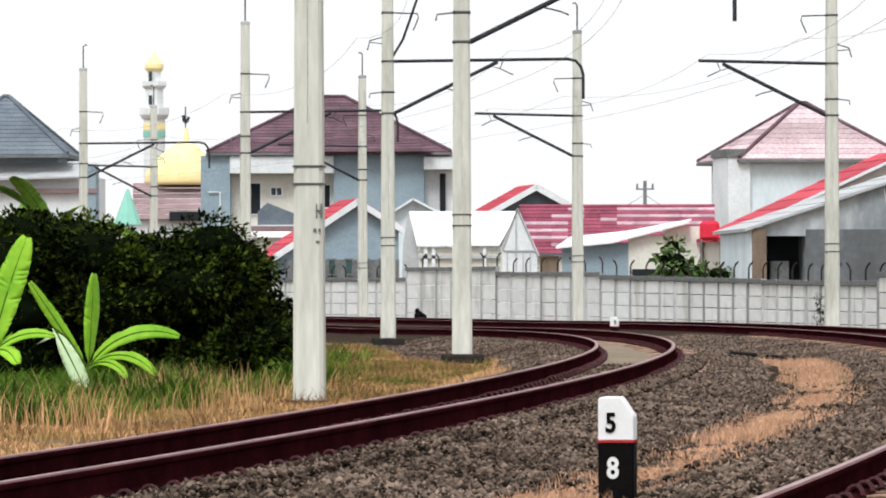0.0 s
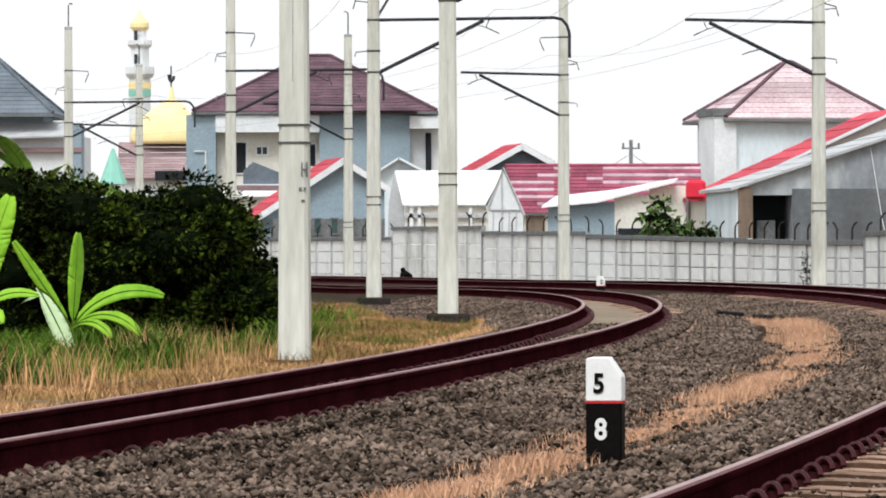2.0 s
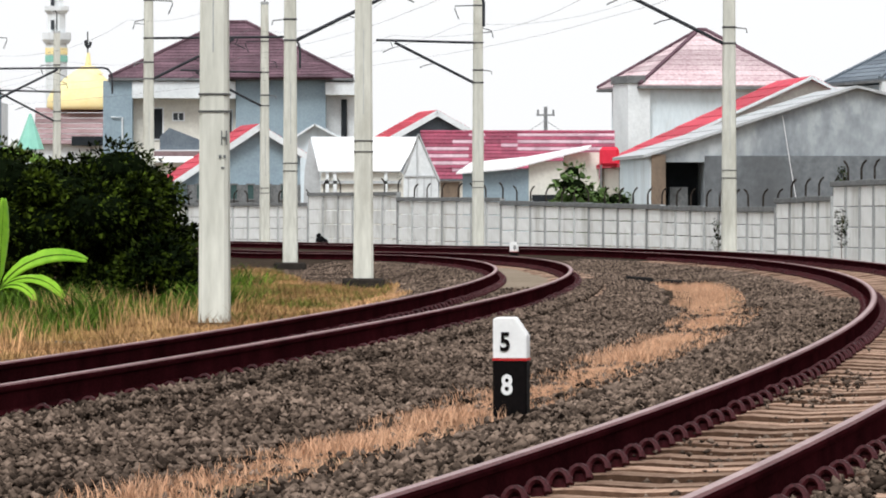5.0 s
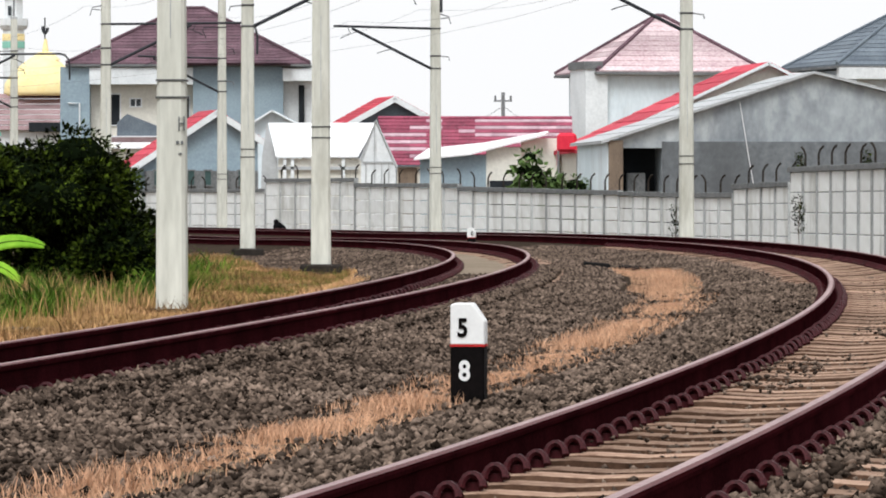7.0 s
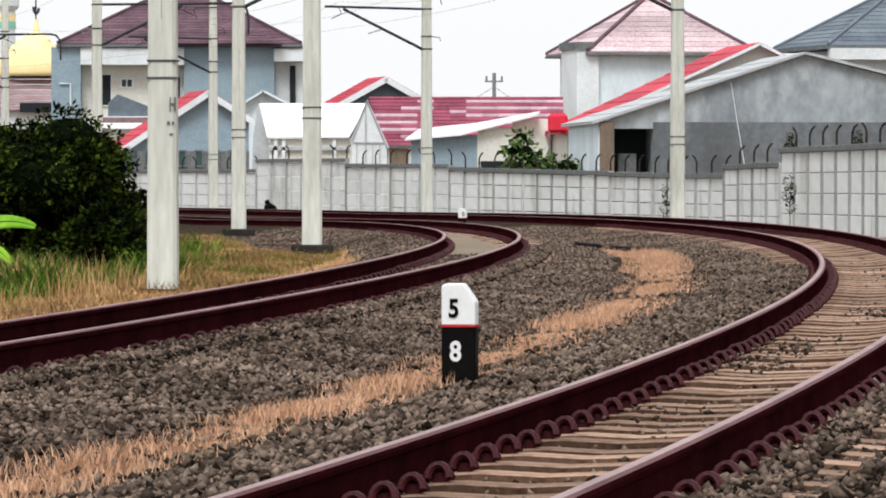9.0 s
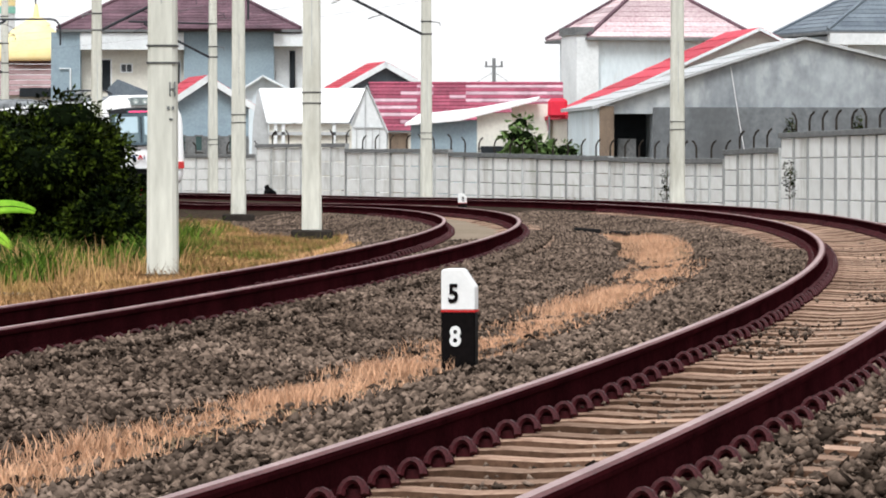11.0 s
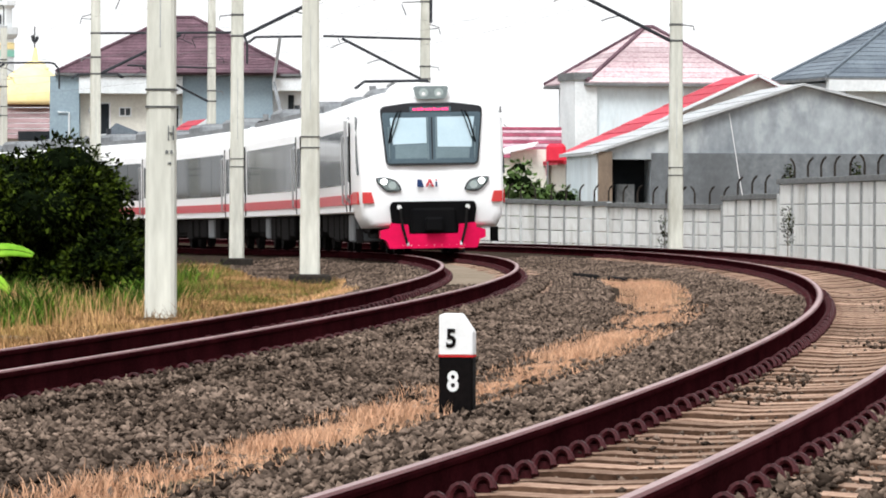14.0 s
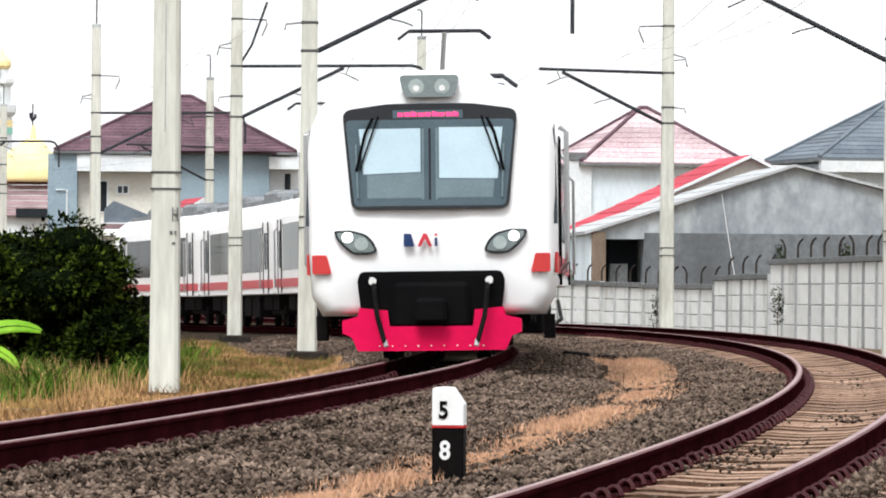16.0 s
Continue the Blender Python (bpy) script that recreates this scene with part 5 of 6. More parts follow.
def feather_plant(x, y, z, height, spread, n, seed, label, name="palm_shrub"):
    """A shrub of arching fronds with many leaflets."""
    rnd = random.Random(seed)
    p = thing(name, label, "shrub", pose(x, y, z))
    part("trunk", tube(bmesh.new(), [(0, 0, 0), (0, 0, height * 0.45)], 0.09, 0.06, sides=8), M["bark"], p)
    for i in range(n):
        a = 2 * math.pi * i / n + rnd.uniform(-0.3, 0.3)
        ln = spread * rnd.uniform(0.7, 1.1)
        rise = rnd.uniform(0.4, 1.3)
        bm = bmesh.new()
        z0 = height * rnd.uniform(0.3, 0.5)
        for k in range(14):
            t = (k + 1) / 14
            q = Vector((math.cos(a) * ln * t, math.sin(a) * ln * t, z0 + (height - z0) * (rise * t * 1.5 - t * t * rise * 0.9)))
            for sgn in (-1, 1):
                d = Vector((-math.sin(a) * sgn, math.cos(a) * sgn, -0.35 + rnd.uniform(-0.2, 0.2))) * spread * 0.3 * (1.1 - t * 0.7)
                w = Vector((math.cos(a), math.sin(a), 0)) * 0.05 * spread
                bm.faces.new([bm.verts.new(q - w), bm.verts.new(q + d * 0.6 + w * 0.8), bm.verts.new(q + d), bm.verts.new(q + w)])
        part("frond", bm, M["bush"], p)
    return p


build_bush(3.11, 228, 0.85, 0.5, 3.46 - 0.1, 16, 31, "small green palm-like shrub behind the wall", per=45, size=0.32, leaf="palm")
build_bush(3.96, 230, 0.7, 0.5, 3.17 - 0.1, 12, 32, "small green palm-like shrub behind the wall", per=45, size=0.32, leaf="palm")
build_bush(4.80, 228, 0.9, 0.6, 3.06 - 0.1, 14, 21, "leafy green shrub behind the wall", per=160, size=0.13, leaf="palm")
build_bush(-6.59, 372, 1.4, 1.0, 7.61 - 0.1, 26, 23, "distant round green tree crown above the roofs", per=160, size=0.2)
feather_plant(-4.58, 260, -0.1, 4.07, 0.35, 9, 5, "narrow climbing plant on the hall's corner", "climbing_plant")
for i, (px, yy, z0, z1) in enumerate(((9.65, 158.2, 0.7, 1.5), (7.13, 181.5, 0.2, 1.3), (11.09 * 161 / 152, 161, 2.3, 2.75), (9.74 * 166 / 159, 166, 2.25, 2.7))):
    cr = thing("creeper", "thin green creeper clinging to the boundary wall", "creeper", pose(px, yy, -0.1))
    part("stem", tube(bmesh.new(), [(0.02, 0, 0), (0, 0, z0 + 0.1), (0.05, 0, z1 + 0.1)], 0.012, sides=5), M["bark"], cr)
    leaf_cloud("leaves", [(0.03 * (-1) ** k, 0, 0.1 + z0 + (z1 - z0) * (k + 0.5) / 4, 0.13, 0.07, 0.2) for k in range(4)], 70, 0.07, M["bush"], cr, 80 + i)
feather_plant(-9.44, 150, 0.2, 3.2, 1.0, 14, 8, "dark young palm rising behind the bush")


# ---------------------------------------------------------------- the train
def train_position(t):
    """Metres along the left track from the circle's mid line; the train comes nearer, speeding up a little."""
    u = t - 12.0
    return 69.7 - 22.33 * u - 0.18 * u * u if u > 0 else 69.7 - 22.33 * u


CAR = 18.4
HALF = [(1.22, 0.50), (1.33, 0.72), (1.36, 1.2), (1.36, 2.35), (1.33, 2.62), (1.22, 2.88), (0.98, 3.06), (0.6, 3.15), (0.2, 3.18)]
OUT = HALF + [(-x, z) for x, z in HALF[::-1]]


def fy(x, z):
    """How far the nose reaches forward at a height and side."""
    return -0.16 * (x / 1.3) ** 2 - 0.14 * max(0, z - 1.35) - 0.10 * max(0, 0.95 - z)


def nose_ring(bm, k, y, shrink, high=False):
    vs = []
    for x, z in OUT:
        if high:
            x, z = (math.copysign(1.30, x), 0.80) if z == 0.50 else (math.copysign(1.35, x), 0.86) if z == 0.72 else (x, z)
        zz = 1.65 + (z - 1.65) * shrink
        xx = x * k
        vs.append(bm.verts.new((xx, fy(xx, zz) if y is None else y, zz)))
    return vs


def bridge(bm, a, b):
    n = len(a)
    for i in range(n):
        bm.faces.new((a[i], a[(i + 1) % n], b[(i + 1) % n], b[i]))


def rounded(points, r, seg=4):
    """Rounds the corners of a closed outline of (x, z)."""
    out = []
    n = len(points)
    for i, p in enumerate(points):
        p, a, b = Vector(p), Vector(points[i - 1]), Vector(points[(i + 1) % n])
        u, v = (a - p), (b - p)
        k = min(r, u.length * 0.45, v.length * 0.45)
        s, e = p + u.normalized() * k, p + v.normalized() * k
        for j in range(seg + 1):
            t = j / seg
            out.append(s * (1 - t) ** 2 + p * 2 * t * (1 - t) + e * t * t)
    return [(q.x, q.y) for q in out]


def face_plate(outline, off, thick=0.04):
    """A plate that follows the curved nose, off in front of it."""
    bm = bmesh.new()
    bm.faces.new([bm.verts.new((x, 0, z)) for x, z in outline])
    cuts = [((k * 0.11, 0, 0), (1, 0, 0)) for k in range(-12, 13)] + [((0, 0, z), (0, 0, 1)) for z in (0.95, 1.35)]
    for co, no in cuts:
        bmesh.ops.bisect_plane(bm, geom=bm.verts[:] + bm.edges[:] + bm.faces[:], dist=1e-5, plane_co=co, plane_no=no)
    rim = [e for e in bm.edges if e.is_boundary]
    front = {v: v.co.copy() for v in bm.verts}
    for v, co in front.items():
        v.co.y = fy(co.x, co.z) + off
    back = {}
    for e in rim:
        for v in e.verts:
            if v not in back:
                back[v] = bm.verts.new(v.co - Vector((0, thick, 0)))
    for e in rim:
        a, b = e.verts
        bm.faces.new((a, b, back[b], back[a]))
    return bm


def mirror(points):
    return [(-x, z) for x, z in points[::-1]]


def side_plate(x, y0, y1, z0, z1, thick=0.02, r=0.06):
    bm = bmesh.new()
    out = rounded([(y0, z0), (y1, z0), (y1, z1), (y0, z1)], r, 3)
    s = 1 if x > 0 else -1
    a = [bm.verts.new((x, y, z)) for y, z in out]
    b = [bm.verts.new((x - s * thick, y, z)) for y, z in out]
    bm.faces.new(a)
    n = len(a)
    for i in range(n):
        bm.faces.new((a[i], b[i], b[(i + 1) % n], a[(i + 1) % n]))
    return bm


def bogie(parent, y):
    b = part("bogie_frame", boxmesh(-0.95, 0.95, y - 1.5, y + 1.5, 0.3, 0.52, bevel=0.04), M["underframe"], parent, "dirty dark bogie frame")
    for dy in (-1.05, 1.05):
        for x in (-0.56, 0.56):
            bm = bmesh.new()
            tube(bm, [(x - 0.06, y + dy, 0.4), (x + 0.06, y + dy, 0.4)], 0.40, sides=20)
            tube(bm, [(x - (0.09 if x > 0 else -0.09), y + dy, 0.4), (x, y + dy, 0.4)], 0.43, sides=20)
            part("wheel", bm, M["underframe"], b)
    for x in (-1.0, 1.0):
        part("spring", tube(bmesh.new(), [(x, y, 0.4), (x, y, 0.75)], 0.13, sides=10), M["underframe"], b)


def roof_unit(parent, y0, y1, z=3.14, h=0.28, w=0.8):
    bm = boxmesh(-w, w, y0, y1, z - 0.1, z + h, bevel=0.09)
    u = part("roof_unit", bm, M["train_grey"], parent, "grey roof air-conditioner")
    for k in range(4):
        yy = y0 + (y1 - y0) * (k + 0.7) / 4.6
        part("grille", boxmesh(-w * 0.7, w * 0.7, yy, yy + 0.16, z + h - 0.01, z + h + 0.012), M["underframe"], u)


def pantograph(parent, y, up):
    z = 3.2
    p = part("pantograph", boxmesh(-0.5, 0.5, y - 0.7, y + 0.7, z, z + 0.1, bevel=0.02), M["underframe"], parent, "dark pantograph on the roof")
    for x in (-0.45, 0.45):
        part("insulator", tube(bmesh.new(), [(x, y + 0.55, z - 0.05), (x, y + 0.55, z + 0.25)], 0.07, sides=8), M["insulator"], p)
    knee = (0, y - 1.3, z + (1.1 if up else 0.28))
    top = (0, y + (0.1 if up else 0.6), z + (2.25 if up else 0.34))
    part("lower_arm", tube(bmesh.new(), [(0, y + 0.3, z + 0.1), knee], 0.05, sides=8), M["train_grey"], p)
    part("upper_arm", tube(bmesh.new(), [knee, top], 0.04, sides=8), M["steel"], p)
    bm = bmesh.new()
    for dy in (-0.16, 0.16):
        tube(bm, [(-0.8, top[1] + dy, top[2] - 0.14), (-0.62, top[1] + dy, top[2]), (0.62, top[1] + dy, top[2]), (0.8, top[1] + dy, top[2] - 0.14)], 0.028, sides=6)
    part("collector_head", bm, M["arm"], p)
    part("pantograph_post", boxmesh(-0.62, -0.5, y - 1.2, y - 1.05, z - 0.1, z + (0.5 if up else 0.14)), M["arm"], p, "black roof post")


def build_car(first, panto, seed):
    c = thing("train_car", "white leading electric train car with red band and crimson pilot" if first else "white electric train car with dark windows and red band", "train car", group="train cars")
    bm = bmesh.new()
    back = nose_ring(bm, 1.0, -CAR + 0.28, 1.0, True)
    if first:
        prev = None
        inner = nose_ring(bm, 0.35, None, 0.35)
        bm.faces.new(inner)
        prev = inner
        for k, s in ((0.65, 0.68), (0.86, 0.88), (0.925, 0.935)):
            r = nose_ring(bm, k, None, s)
            bridge(bm, prev, r)
            prev = r
        for k, y, s in ((0.962, -0.26, 0.962), (0.99, -0.55, 0.99), (1.0, -1.3, 1.0)):
            r = nose_ring(bm, k, None if y is None else y, s)
            if y == -0.26:
                for v in r:
                    v.co.y = fy(v.co.x, v.co.z) - 0.05
            bridge(bm, prev, r)
            prev = r
        for yy, high in ((-1.85, False), (-2.0, True)):
            r = nose_ring(bm, 1.0, yy, 1.0, high)
            bridge(bm, prev, r)
            prev = r
        bridge(bm, prev, back)
    else:
        front = nose_ring(bm, 1.0, -0.02, 1.0, True)
        bm.faces.new(front)
        bridge(bm, front, back)
    bm.faces.new(back[::-1])
    body = part("body", bm, M["train_white"], c, "glossy white car body", smooth=first)
    y_front = -2.2 if first else -0.35
    part("gangway", boxmesh(-0.75, 0.75, -CAR - 0.1, -CAR + 0.3, 0.6, 2.7, bevel=0.05), M["black"], c, "black gangway bellows")
    part("underframe", boxmesh(-1.05, 1.05, -CAR + 0.5, -1.9, 0.42, 0.80, bevel=0.02), M["underframe"], c)
    rnd = random.Random(seed)
    y = -5.3
    while y > -CAR + 5.5:
        ln = rnd.uniform(0.9, 1.7)
        for s in (-1, 1):
            part("equipment_box", boxmesh(min(s * 0.6, s * 1.15), max(s * 0.6, s * 1.15), y - ln, y, 0.22 + rnd.uniform(0, 0.1), 0.78, bevel=0.03), M["underframe" if rnd.random() < 0.9 else "train_grey"], c)
        y -= ln + 0.35
    bogie(c, -3.1)
    bogie(c, -CAR + 2.9)
    for s in (-1, 1):
        x = s * 1.368
        doors = (-3.1, -CAR + 2.2) if first else (-1.7, -CAR + 2.2)
        for d in doors:
            dr = part("door", side_plate(s * 1.372, d - 0.5, d + 0.5, 0.83, 2.52, 0.02), M["train_white"], c, "white plug door")
            part("door_window", side_plate(s * 1.378, d - 0.3, d + 0.3, 1.42, 2.3, 0.012), M["tinted"], dr)
            for e in (-0.53, 0.53):
                part("door_seal", boxmesh(s * 1.376 - 0.012, s * 1.376 + 0.012, d + e - 0.03, d + e + 0.03, 0.83, 2.56), M["black"], dr)
            for e in (-0.72,):
                part("handrail", tube(bmesh.new(), [(s * 1.37, d + e, 0.95), (s * 1.44, d + e, 1.0), (s * 1.44, d + e, 2.3), (s * 1.37, d + e, 2.36)], 0.022, sides=6), M["steel"], dr, "steel handrail")
        y0, y1 = doors[1] + 0.95, doors[0] - 0.95
        n = 5
        for k in range(n):
            a = y0 + (y1 - y0) * k / n
            b = y0 + (y1 - y0) * (k + 1) / n
            part("window", side_plate(x, a + 0.025, b - 0.025, 1.36, 2.44, 0.02, 0.04), M["tinted"], c, "dark tinted window")
        part("red_band", boxmesh(x - 0.012, x + 0.012, -CAR + 0.4, y_front, 0.96, 1.16), M["train_red"], c, "red band under the windows")
        part("lower_panel", boxmesh(s * 1.35 - 0.016, s * 1.35 + 0.016, -CAR + 0.4, y_front, 0.82, 0.90), M["train_white"], c, "white lower panel")
    for y in (-5.0, -12.5):
        roof_unit(c, y - 2.4, y, h=0.14 if first else 0.28)
    if not first and not panto:
        roof_unit(c, -3.4, -1.5, h=0.2)
    if not first:
        part("roof_cable_duct", boxmesh(0.75, 0.95, -CAR + 0.8, -2.0, 2.98, 3.18), M["train_grey"], c)
        part("roof_cable_duct", boxmesh(-0.95, -0.75, -CAR + 0.8, -2.0, 2.98, 3.18), M["train_grey"], c)
    if panto:
        pantograph(c, -10.4 if first else -1.8, panto == "up")
    part("jumper_hose", tube(bmesh.new(), [(-1.2, -CAR + 0.25, 0.62), (-1.25, -CAR + 0.2, 0.35), (-1.05, -CAR + 0.1, 0.2), (-0.9, -CAR + 0.05, 0.3)], 0.03, sides=6), M["train_grey"], c, "pale jumper hose")
    if first:
        build_nose(c)
    return c


def build_nose(c):
    # windscreen: black border, pale panels and desk behind the pane, wipers
    border = rounded([(-0.85, 1.69), (0.85, 1.69), (0.95, 2.81), (0.45, 2.88), (-0.45, 2.88), (-0.95, 2.81)], 0.1)
    ws = part("windscreen", face_plate(border, 0.075, 0.12), M["screen_frame"], c, "black-bordered windscreen")
    part("cab_interior", face_plate(rounded([(-0.82, 1.73), (0.82, 1.73), (0.915, 2.70), (-0.915, 2.70)], 0.06), 0.081, 0.01), M["screen_dim"], ws, "dim blue-grey cab seen through the glass")
    part("sun_blind", face_plate([(0.10, 2.11), (0.72, 2.09), (0.77, 2.60), (0.10, 2.60)], 0.085, 0.01), M["screen_pale"], ws, "pale blue-grey panel on the windscreen")
    part("sun_blind", face_plate([(-0.73, 2.03), (-0.10, 2.04), (-0.10, 2.61), (-0.79, 2.61)], 0.085, 0.01), M["screen_pale"], ws, "pale blue-grey panel on the windscreen")
    part("cab_desk", face_plate([(0.09, 1.82), (0.68, 1.82), (0.68, 2.08), (0.09, 2.10)], 0.084, 0.01), M["screen_grey"], ws, "grey cab desk seen through the glass")
    part("cab_desk", face_plate([(-0.68, 1.82), (-0.08, 1.82), (-0.08, 2.03), (-0.70, 2.02)], 0.084, 0.01), M["screen_grey"], ws, "grey cab desk seen through the glass")
    disp = part("destination_display", face_plate([(-0.36, 2.715), (0.40, 2.715), (0.40, 2.805), (-0.36, 2.805)], 0.083, 0.01), M["screen_dim"], ws, "dim destination display")
    for k in range(9):
        xx = 0.345 - k * 0.075
        part("lit_mark", face_plate([(xx - 0.058 - 0.008 * (k % 2), 2.735), (xx, 2.735), (xx, 2.775 + 0.008 * (k % 3)), (xx - 0.058 - 0.008 * (k % 2), 2.775)], 0.088, 0.01), M["led"], disp, "lit red text mark")
    for xx in (-0.075, 0.0, 0.075):
        part("centre_pillar", face_plate([(xx - 0.012, 1.8), (xx + 0.012, 1.8), (xx + 0.012, 2.6), (xx - 0.012, 2.6)], 0.087, 0.01), M["screen_grey"] if xx else M["screen_frame"], ws)
    for s in (-1, 1):
        pts = [(s * 0.62, 2.72), (s * 0.70, 2.55), (s * 0.80, 2.12)]
        part("wiper", tube(bmesh.new(), [(x, fy(x, z) + 0.12, z) for x, z in pts], 0.016, sides=6), M["black"], ws, "black wiper arm")
        part("wiper", tube(bmesh.new(), [(x, fy(x, z) + 0.12, z) for x, z in [(s * 0.56, 2.74), (s * 0.76, 2.14)]], 0.010, sides=6), M["black"], ws, "black wiper rod")
        part("wiper_blade", tube(bmesh.new(), [(x, fy(x, z) + 0.11, z) for x, z in [(s * 0.80, 2.42), (s * 0.78, 1.82)]], 0.012, sides=6), M["screen_grey"], ws)
    # head lamp pod on the roof
    pod = part("roof_lamp_pod", face_plate(rounded([(-0.27, 2.95), (0.27, 2.95), (0.33, 3.2), (-0.33, 3.2)], 0.06), 0.14, 0.6), M["lamp_rim"], c, "grey roof headlamp pod")
    for s in (-1, 1):
        lens = part("lamp", tube(bmesh.new(), [(s * 0.14, fy(0.14, 3.08) + 0.1, 3.07), (s * 0.14, fy(0.14, 3.08) + 0.152, 3.07)], 0.085, sides=16), M["lamp_glass"], pod, "round clear headlamp")
        part("reflector", tube(bmesh.new(), [(s * 0.14, fy(0.14, 3.08) + 0.150, 3.05), (s * 0.14, fy(0.14, 3.08) + 0.157, 3.05)], 0.035, sides=12), M["marker_white"], lens)
    part("roof_fairing", boxmesh(-0.7, 0.7, -2.2, -0.5, 3.02, 3.27, bevel=0.11), M["train_white"], c, "white roof fairing")
    # headlights
    for s in (-1, 1):
        out = [(0.57, 1.22), (0.62, 1.34), (0.70, 1.42), (0.86, 1.465), (1.05, 1.46), (1.03, 1.38), (0.95, 1.28), (0.84, 1.19), (0.66, 1.19)]
        out = out if s > 0 else mirror(out)
        hl = part("headlight", face_plate(rounded(out, 0.05), 0.055, 0.1), M["screen_frame"], c, "slanted grey headlight unit")
        inner = [(0.60, 1.235), (0.65, 1.33), (0.72, 1.40), (0.86, 1.44), (1.02, 1.44), (1.0, 1.38), (0.93, 1.30), (0.83, 1.215), (0.67, 1.215)]
        part("cover_glass", face_plate(rounded(inner if s > 0 else mirror(inner), 0.04), 0.062, 0.02), M["lamp_rim"], hl, "grey-green lamp cover")
        part("lamp", tube(bmesh.new(), [(s * 0.75, fy(0.75, 1.3) + 0.03, 1.31), (s * 0.75, fy(0.75, 1.3) + 0.075, 1.31)], 0.075, sides=16), M["lamp_glass"], hl, "round clear lens")
        part("marker_lamp", tube(bmesh.new(), [(s * 0.90, fy(0.9, 1.39) + 0.03, 1.385), (s * 0.90, fy(0.9, 1.39) + 0.08, 1.385)], 0.058, sides=16), M["lamp_on"], hl, "lit white marker lamp")
        m = rounded([(1.08, 0.98), (1.29, 0.98), (1.29, 1.19), (1.13, 1.19)], 0.02)
        part("side_mark", face_plate(m if s > 0 else mirror(m), 0.05, 0.14), M["train_orange"], c, "orange-red corner mark")
        part("side_mark", boxmesh(s * 1.352 - 0.015, s * 1.352 + 0.015, -2.2, -0.5, 0.97, 1.20), M["train_orange"], c, "orange-red band at the cab side")
        # cab side window: a long slanted pane
        bm = bmesh.new()
        o = [(-0.42, 1.52), (-0.72, 1.62), (-1.30, 2.66), (-0.85, 2.60)]
        a = [bm.verts.new((s * (1.372 if z < 2.5 else 1.345), y, z)) for y, z in o]
        b = [bm.verts.new((s * 1.33, y, z)) for y, z in o]
        bm.faces.new(a)
        for i in range(4):
            bm.faces.new((a[i], b[i], b[(i + 1) % 4], a[(i + 1) % 4]))
        part("cab_side_window", bm, M["tinted"], c, "slanted dark cab side window")
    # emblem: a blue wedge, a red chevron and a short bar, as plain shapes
    emb = part("emblem", face_plate([(0.17, 1.275), (0.29, 1.275), (0.29, 1.42), (0.21, 1.42)], 0.056, 0.02), M["sign_blue"], c, "blue and red operator emblem")
    part("stroke", face_plate([(0.14, 1.275), (0.105, 1.275), (0.06, 1.36), (0.015, 1.275), (-0.02, 1.275), (0.04, 1.42), (0.08, 1.42)], 0.056, 0.02), M["train_red"], emb)
    part("stroke", face_plate([(-0.075, 1.275), (-0.045, 1.275), (-0.045, 1.375), (-0.075, 1.375)], 0.056, 0.02), M["sign_blue"], emb)
    part("stroke", face_plate([(-0.075, 1.39), (-0.045, 1.39), (-0.045, 1.42), (-0.075, 1.42)], 0.056, 0.02), M["train_red"], emb)
    # coupler recess: a black plate and black coupler, the opening's shade as colour
    rec = part("coupler_recess", face_plate(rounded([(-0.74, 0.36), (0.74, 0.36), (0.80, 0.9), (0.76, 1.0), (-0.76, 1.0), (-0.80, 0.9)], 0.1), 0.06, 0.12), M["black"], c, "black plate for the shaded coupler recess")
    part("coupler", boxmesh(-0.17, 0.17, -0.1, 0.32, 0.42, 0.70, bevel=0.04), M["black"], rec, "dark coupler head")
    part("coupler_pocket", boxmesh(-0.42, 0.42, -0.15, 0.1, 0.36, 0.88, bevel=0.05), M["black"], rec, "black coupler pocket")
    for s in (-1, 1):
        part("jumper_cable", tube(bmesh.new(), [(s * 0.62, 0.06, 0.93), (s * 0.61, 0.15, 0.80), (s * 0.58, 0.18, 0.5), (s * 0.50, 0.2, 0.2)], 0.027, sides=8), M["underframe"], rec, "hanging black jumper cable")
        part("lamp", tube(bmesh.new(), [(s * 0.63, 0.03, 0.90), (s * 0.63, 0.13, 0.89)], 0.042, sides=10), M["marker_white"], rec, "small white lamp")
        part("hose_end", tube(bmesh.new(), [(s * 0.50, 0.19, 0.23), (s * 0.485, 0.21, 0.16)], 0.028, sides=8), M["steel"], rec)
    # crimson pilot under the nose
    bm = bmesh.new()
    half = [(0.45, 0.385), (0.47, 0.565), (0.78, 0.595), (0.80, 0.50), (0.97, 0.455), (0.97, 0.31), (0.87, 0.27), (0.80, 0.11)]
    prism(bm, [(-x, z) for x, z in half[::-1]] + half, -0.35, 0.11)
    for k in range(-8, 9):
        bmesh.ops.bisect_plane(bm, geom=bm.verts[:] + bm.edges[:] + bm.faces[:], dist=1e-5, plane_co=(k * 0.12 + 0.01, 0, 0), plane_no=(1, 0, 0))
    for v in bm.verts:
        v.co.y -= 0.22 * (abs(v.co.x) / 0.98) ** 2
    pil = part("pilot", bm, M["skirt_pink"], c, "crimson-pink pilot plate")
    for k in range(9):
        xx = -0.56 + 0.14 * k
        part("rivet", tube(bmesh.new(), [(xx, 0.1 - 0.22 * (xx / 0.98) ** 2, 0.165), (xx, 0.125 - 0.22 * (xx / 0.98) ** 2, 0.165)], 0.008, sides=6), M["marker_white"], pil)
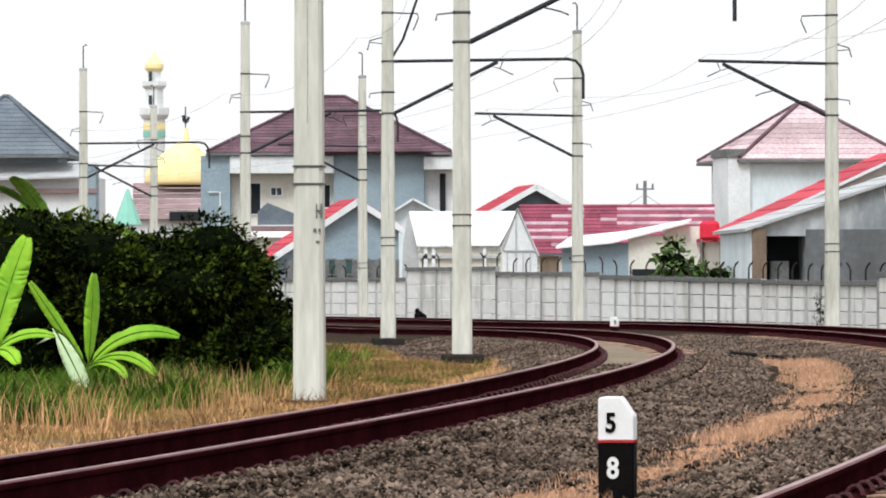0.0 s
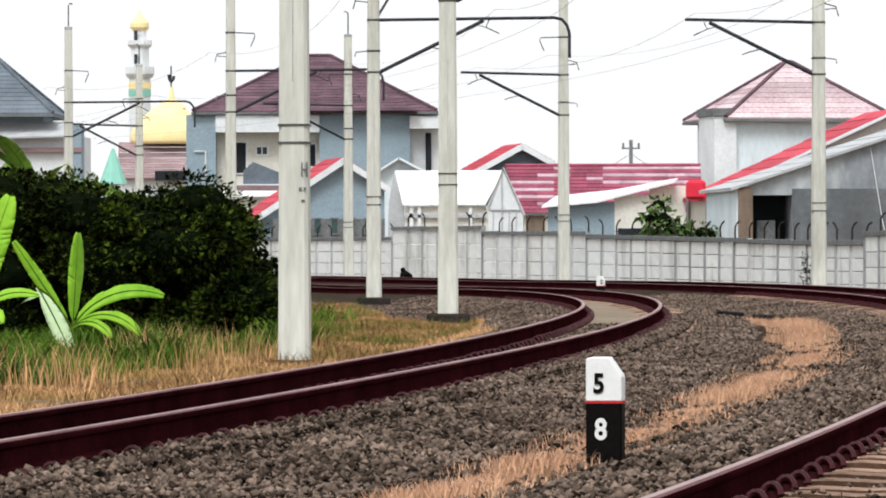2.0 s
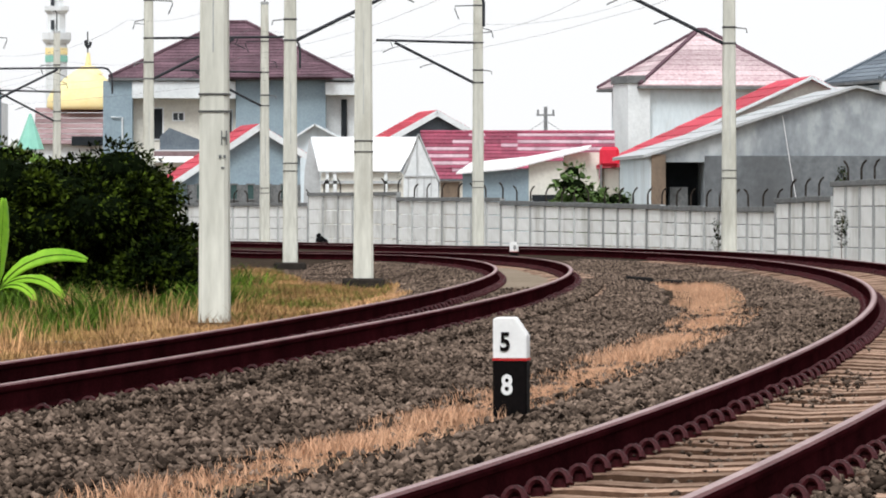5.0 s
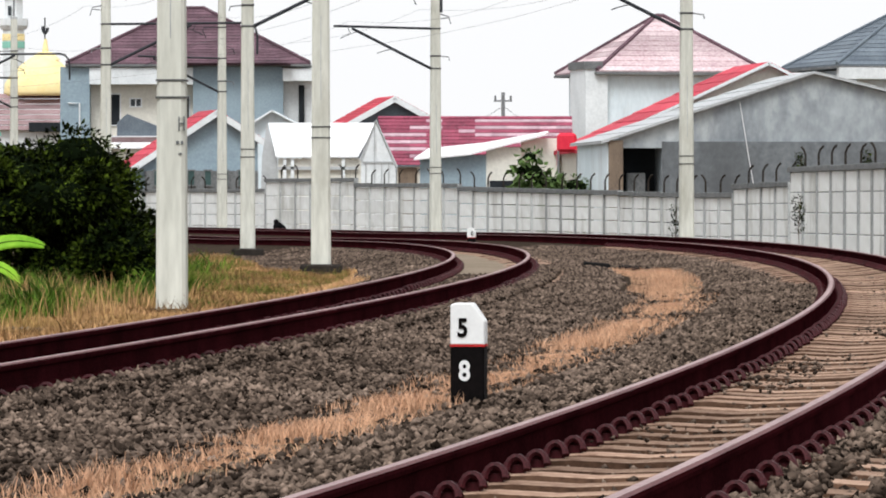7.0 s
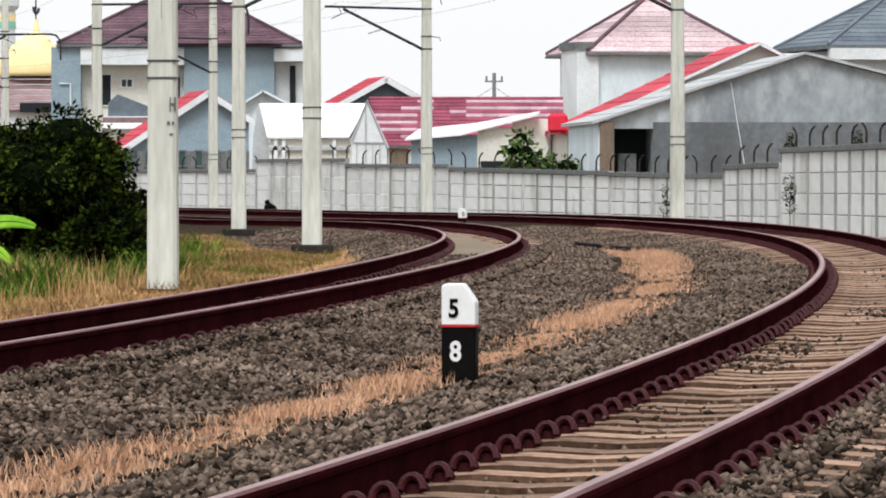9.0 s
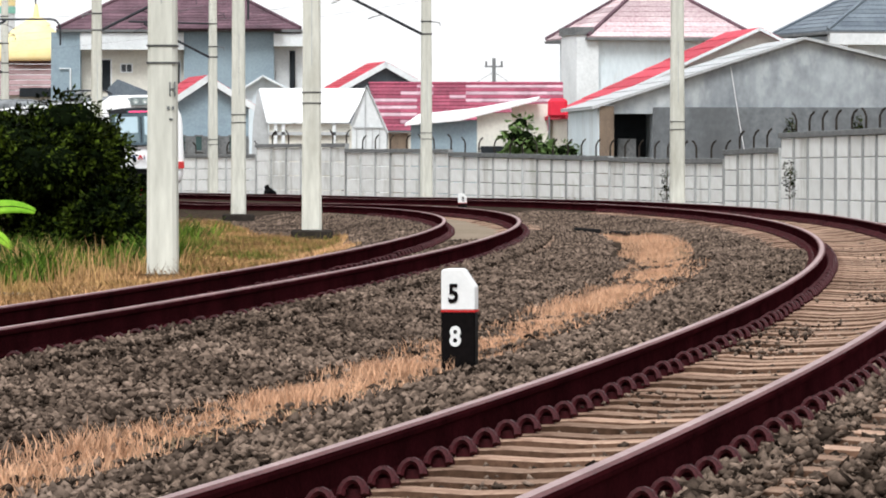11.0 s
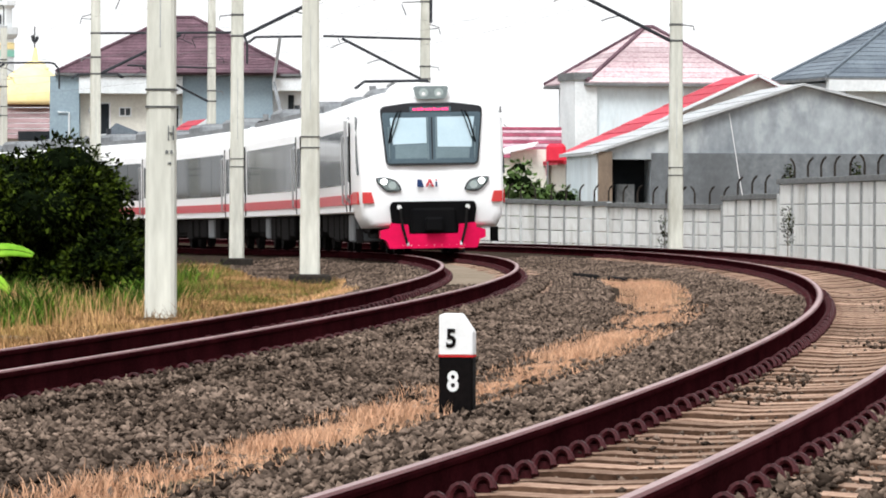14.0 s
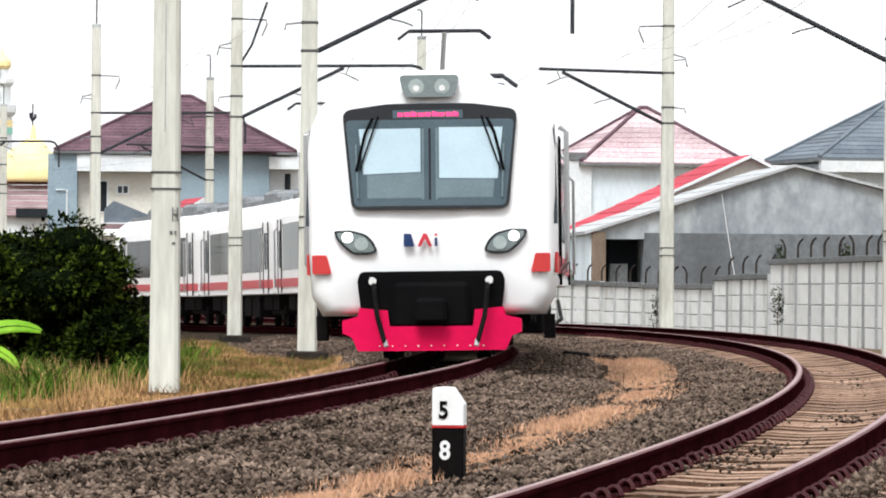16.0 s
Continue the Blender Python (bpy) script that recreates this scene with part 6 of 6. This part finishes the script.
    for s in (-1, 1):
        part("cab_step", boxmesh(min(s * 1.2, s * 1.32), max(s * 1.2, s * 1.32), -1.9, -1.5, 0.22, 0.5), M["underframe"], c)
    part("mirror_post", tube(bmesh.new(), [(1.38, -2.35, 1.0), (1.46, -2.35, 1.1), (1.46, -2.35, 2.6), (1.38, -2.35, 2.66)], 0.03, sides=6), M["steel"], c, "steel handrail")
    part("mirror_post", tube(bmesh.new(), [(-1.38, -2.35, 1.0), (-1.46, -2.35, 1.1), (-1.46, -2.35, 2.6), (-1.38, -2.35, 2.66)], 0.03, sides=6), M["steel"], c, "steel handrail")


M["screen_pale"] = material("pale_screen_panel", (0.52, 0.66, 0.73), (0.43, 0.57, 0.64), rough=0.2, bump=0)
M["screen_dim"] = material("dim_cab_interior", (0.085, 0.125, 0.15), (0.055, 0.085, 0.105), rough=0.2, bump=0)
M["screen_grey"] = material("grey_cab_desk", (0.17, 0.235, 0.26), (0.12, 0.17, 0.19), rough=0.25, bump=0)


def widen(car, k):
    """Brings a car to its full width; wheels and bogies keep the gauge."""
    for ob in car.children_recursive:
        if ob.type == "MESH" and ob.name.split(".")[0] not in ("bogie_frame", "wheel", "spring"):
            for v in ob.data.vertices:
                v.co.x *= k
            ob.data.update()


cars = [build_car(i == 0, {0: "down", 2: "up", 4: "up"}.get(i, ""), 70 + i) for i in range(6)]
for car in cars:
    widen(car, 1.035)


def car_pose(s):
    """A car with its front at s, both ends on the track's curve."""
    r = RA + LEFT
    a, b = s / r, (s + CAR) / r
    pa, pb = ring(LEFT, a), ring(LEFT, b)
    za, zb = rail_top(False, pa[1]), rail_top(False, pb[1])
    fwd = Vector((pa[0] - pb[0], pa[1] - pb[1], za - zb)).normalized()
    right = fwd.cross(Vector((0, 0, 1))).normalized()
    up = right.cross(fwd)
    m = Matrix((right, fwd, up)).transposed().to_4x4()
    return Matrix.Translation((pa[0], pa[1], za)) @ m @ Matrix.Rotation(math.atan2(CANT, GAUGE) * 0.5, 4, "Y")


# ---------------------------------------------------------------- sleepers and rail clips, piece by piece
SLEEPER, CLIP = sleeper_mesh(), clip_mesh()


def build_sleepers():
    n = 0
    for right, track, y0, y1 in ((True, track_right, 15.0, 118.0), (False, track_left, 22.0, 120.0)):
        o = RIGHT if right else LEFT
        r = RA + o
        th, end = theta(y0, o), theta(y1, o)
        rest_v, rest_f = [], []
        cv = [v.co.copy() for v in CLIP.vertices]
        cf = [tuple(p.vertices) for p in CLIP.polygons]
        clips = 0
        while th < end:
            m = track_frame(right, th) @ Matrix.Translation((0, 0, (-0.162 if right else -0.24 if th < theta(60) else -0.195) + random.uniform(-0.006, 0.006))) @ Matrix.Rotation(random.uniform(-0.014, 0.014), 4, "Z") @ Matrix.Rotation(random.uniform(-0.006, 0.006), 4, "Y")
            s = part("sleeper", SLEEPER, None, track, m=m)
            for side, x in ((-1, -GAUGE / 2), (-1, GAUGE / 2), (1, -GAUGE / 2), (1, GAUGE / 2)):
                cm = Matrix.Translation((x + side * 0.045, 0, 0.004 if right else 0.045 if th < theta(60) else 0.015)) @ Matrix.Rotation(0 if side > 0 else math.pi, 4, "Z")
                if right and clips < 296:
                    part("rail_clip", CLIP, None, s, m=cm)
                    clips += 1
                else:
                    k = len(rest_v)
                    mm = m @ cm
                    rest_v += [mm @ v for v in cv]
                    rest_f += [tuple(i + k for i in f) for f in cf]
            th += 0.6 / r
        me = raw_mesh("rail_clips", [tuple(v) for v in rest_v], rest_f, M["clip"])
        tagged(part("rail_clips", me, None, track, "rusty rail clips"), kind="stuff")


build_sleepers()


def motions():
    times = [i * 0.5 for i in range(33)]
    for i, c in enumerate(cars):
        walk(c, [(t, car_pose(train_position(t) + i * CAR)) for t in times])


motions()
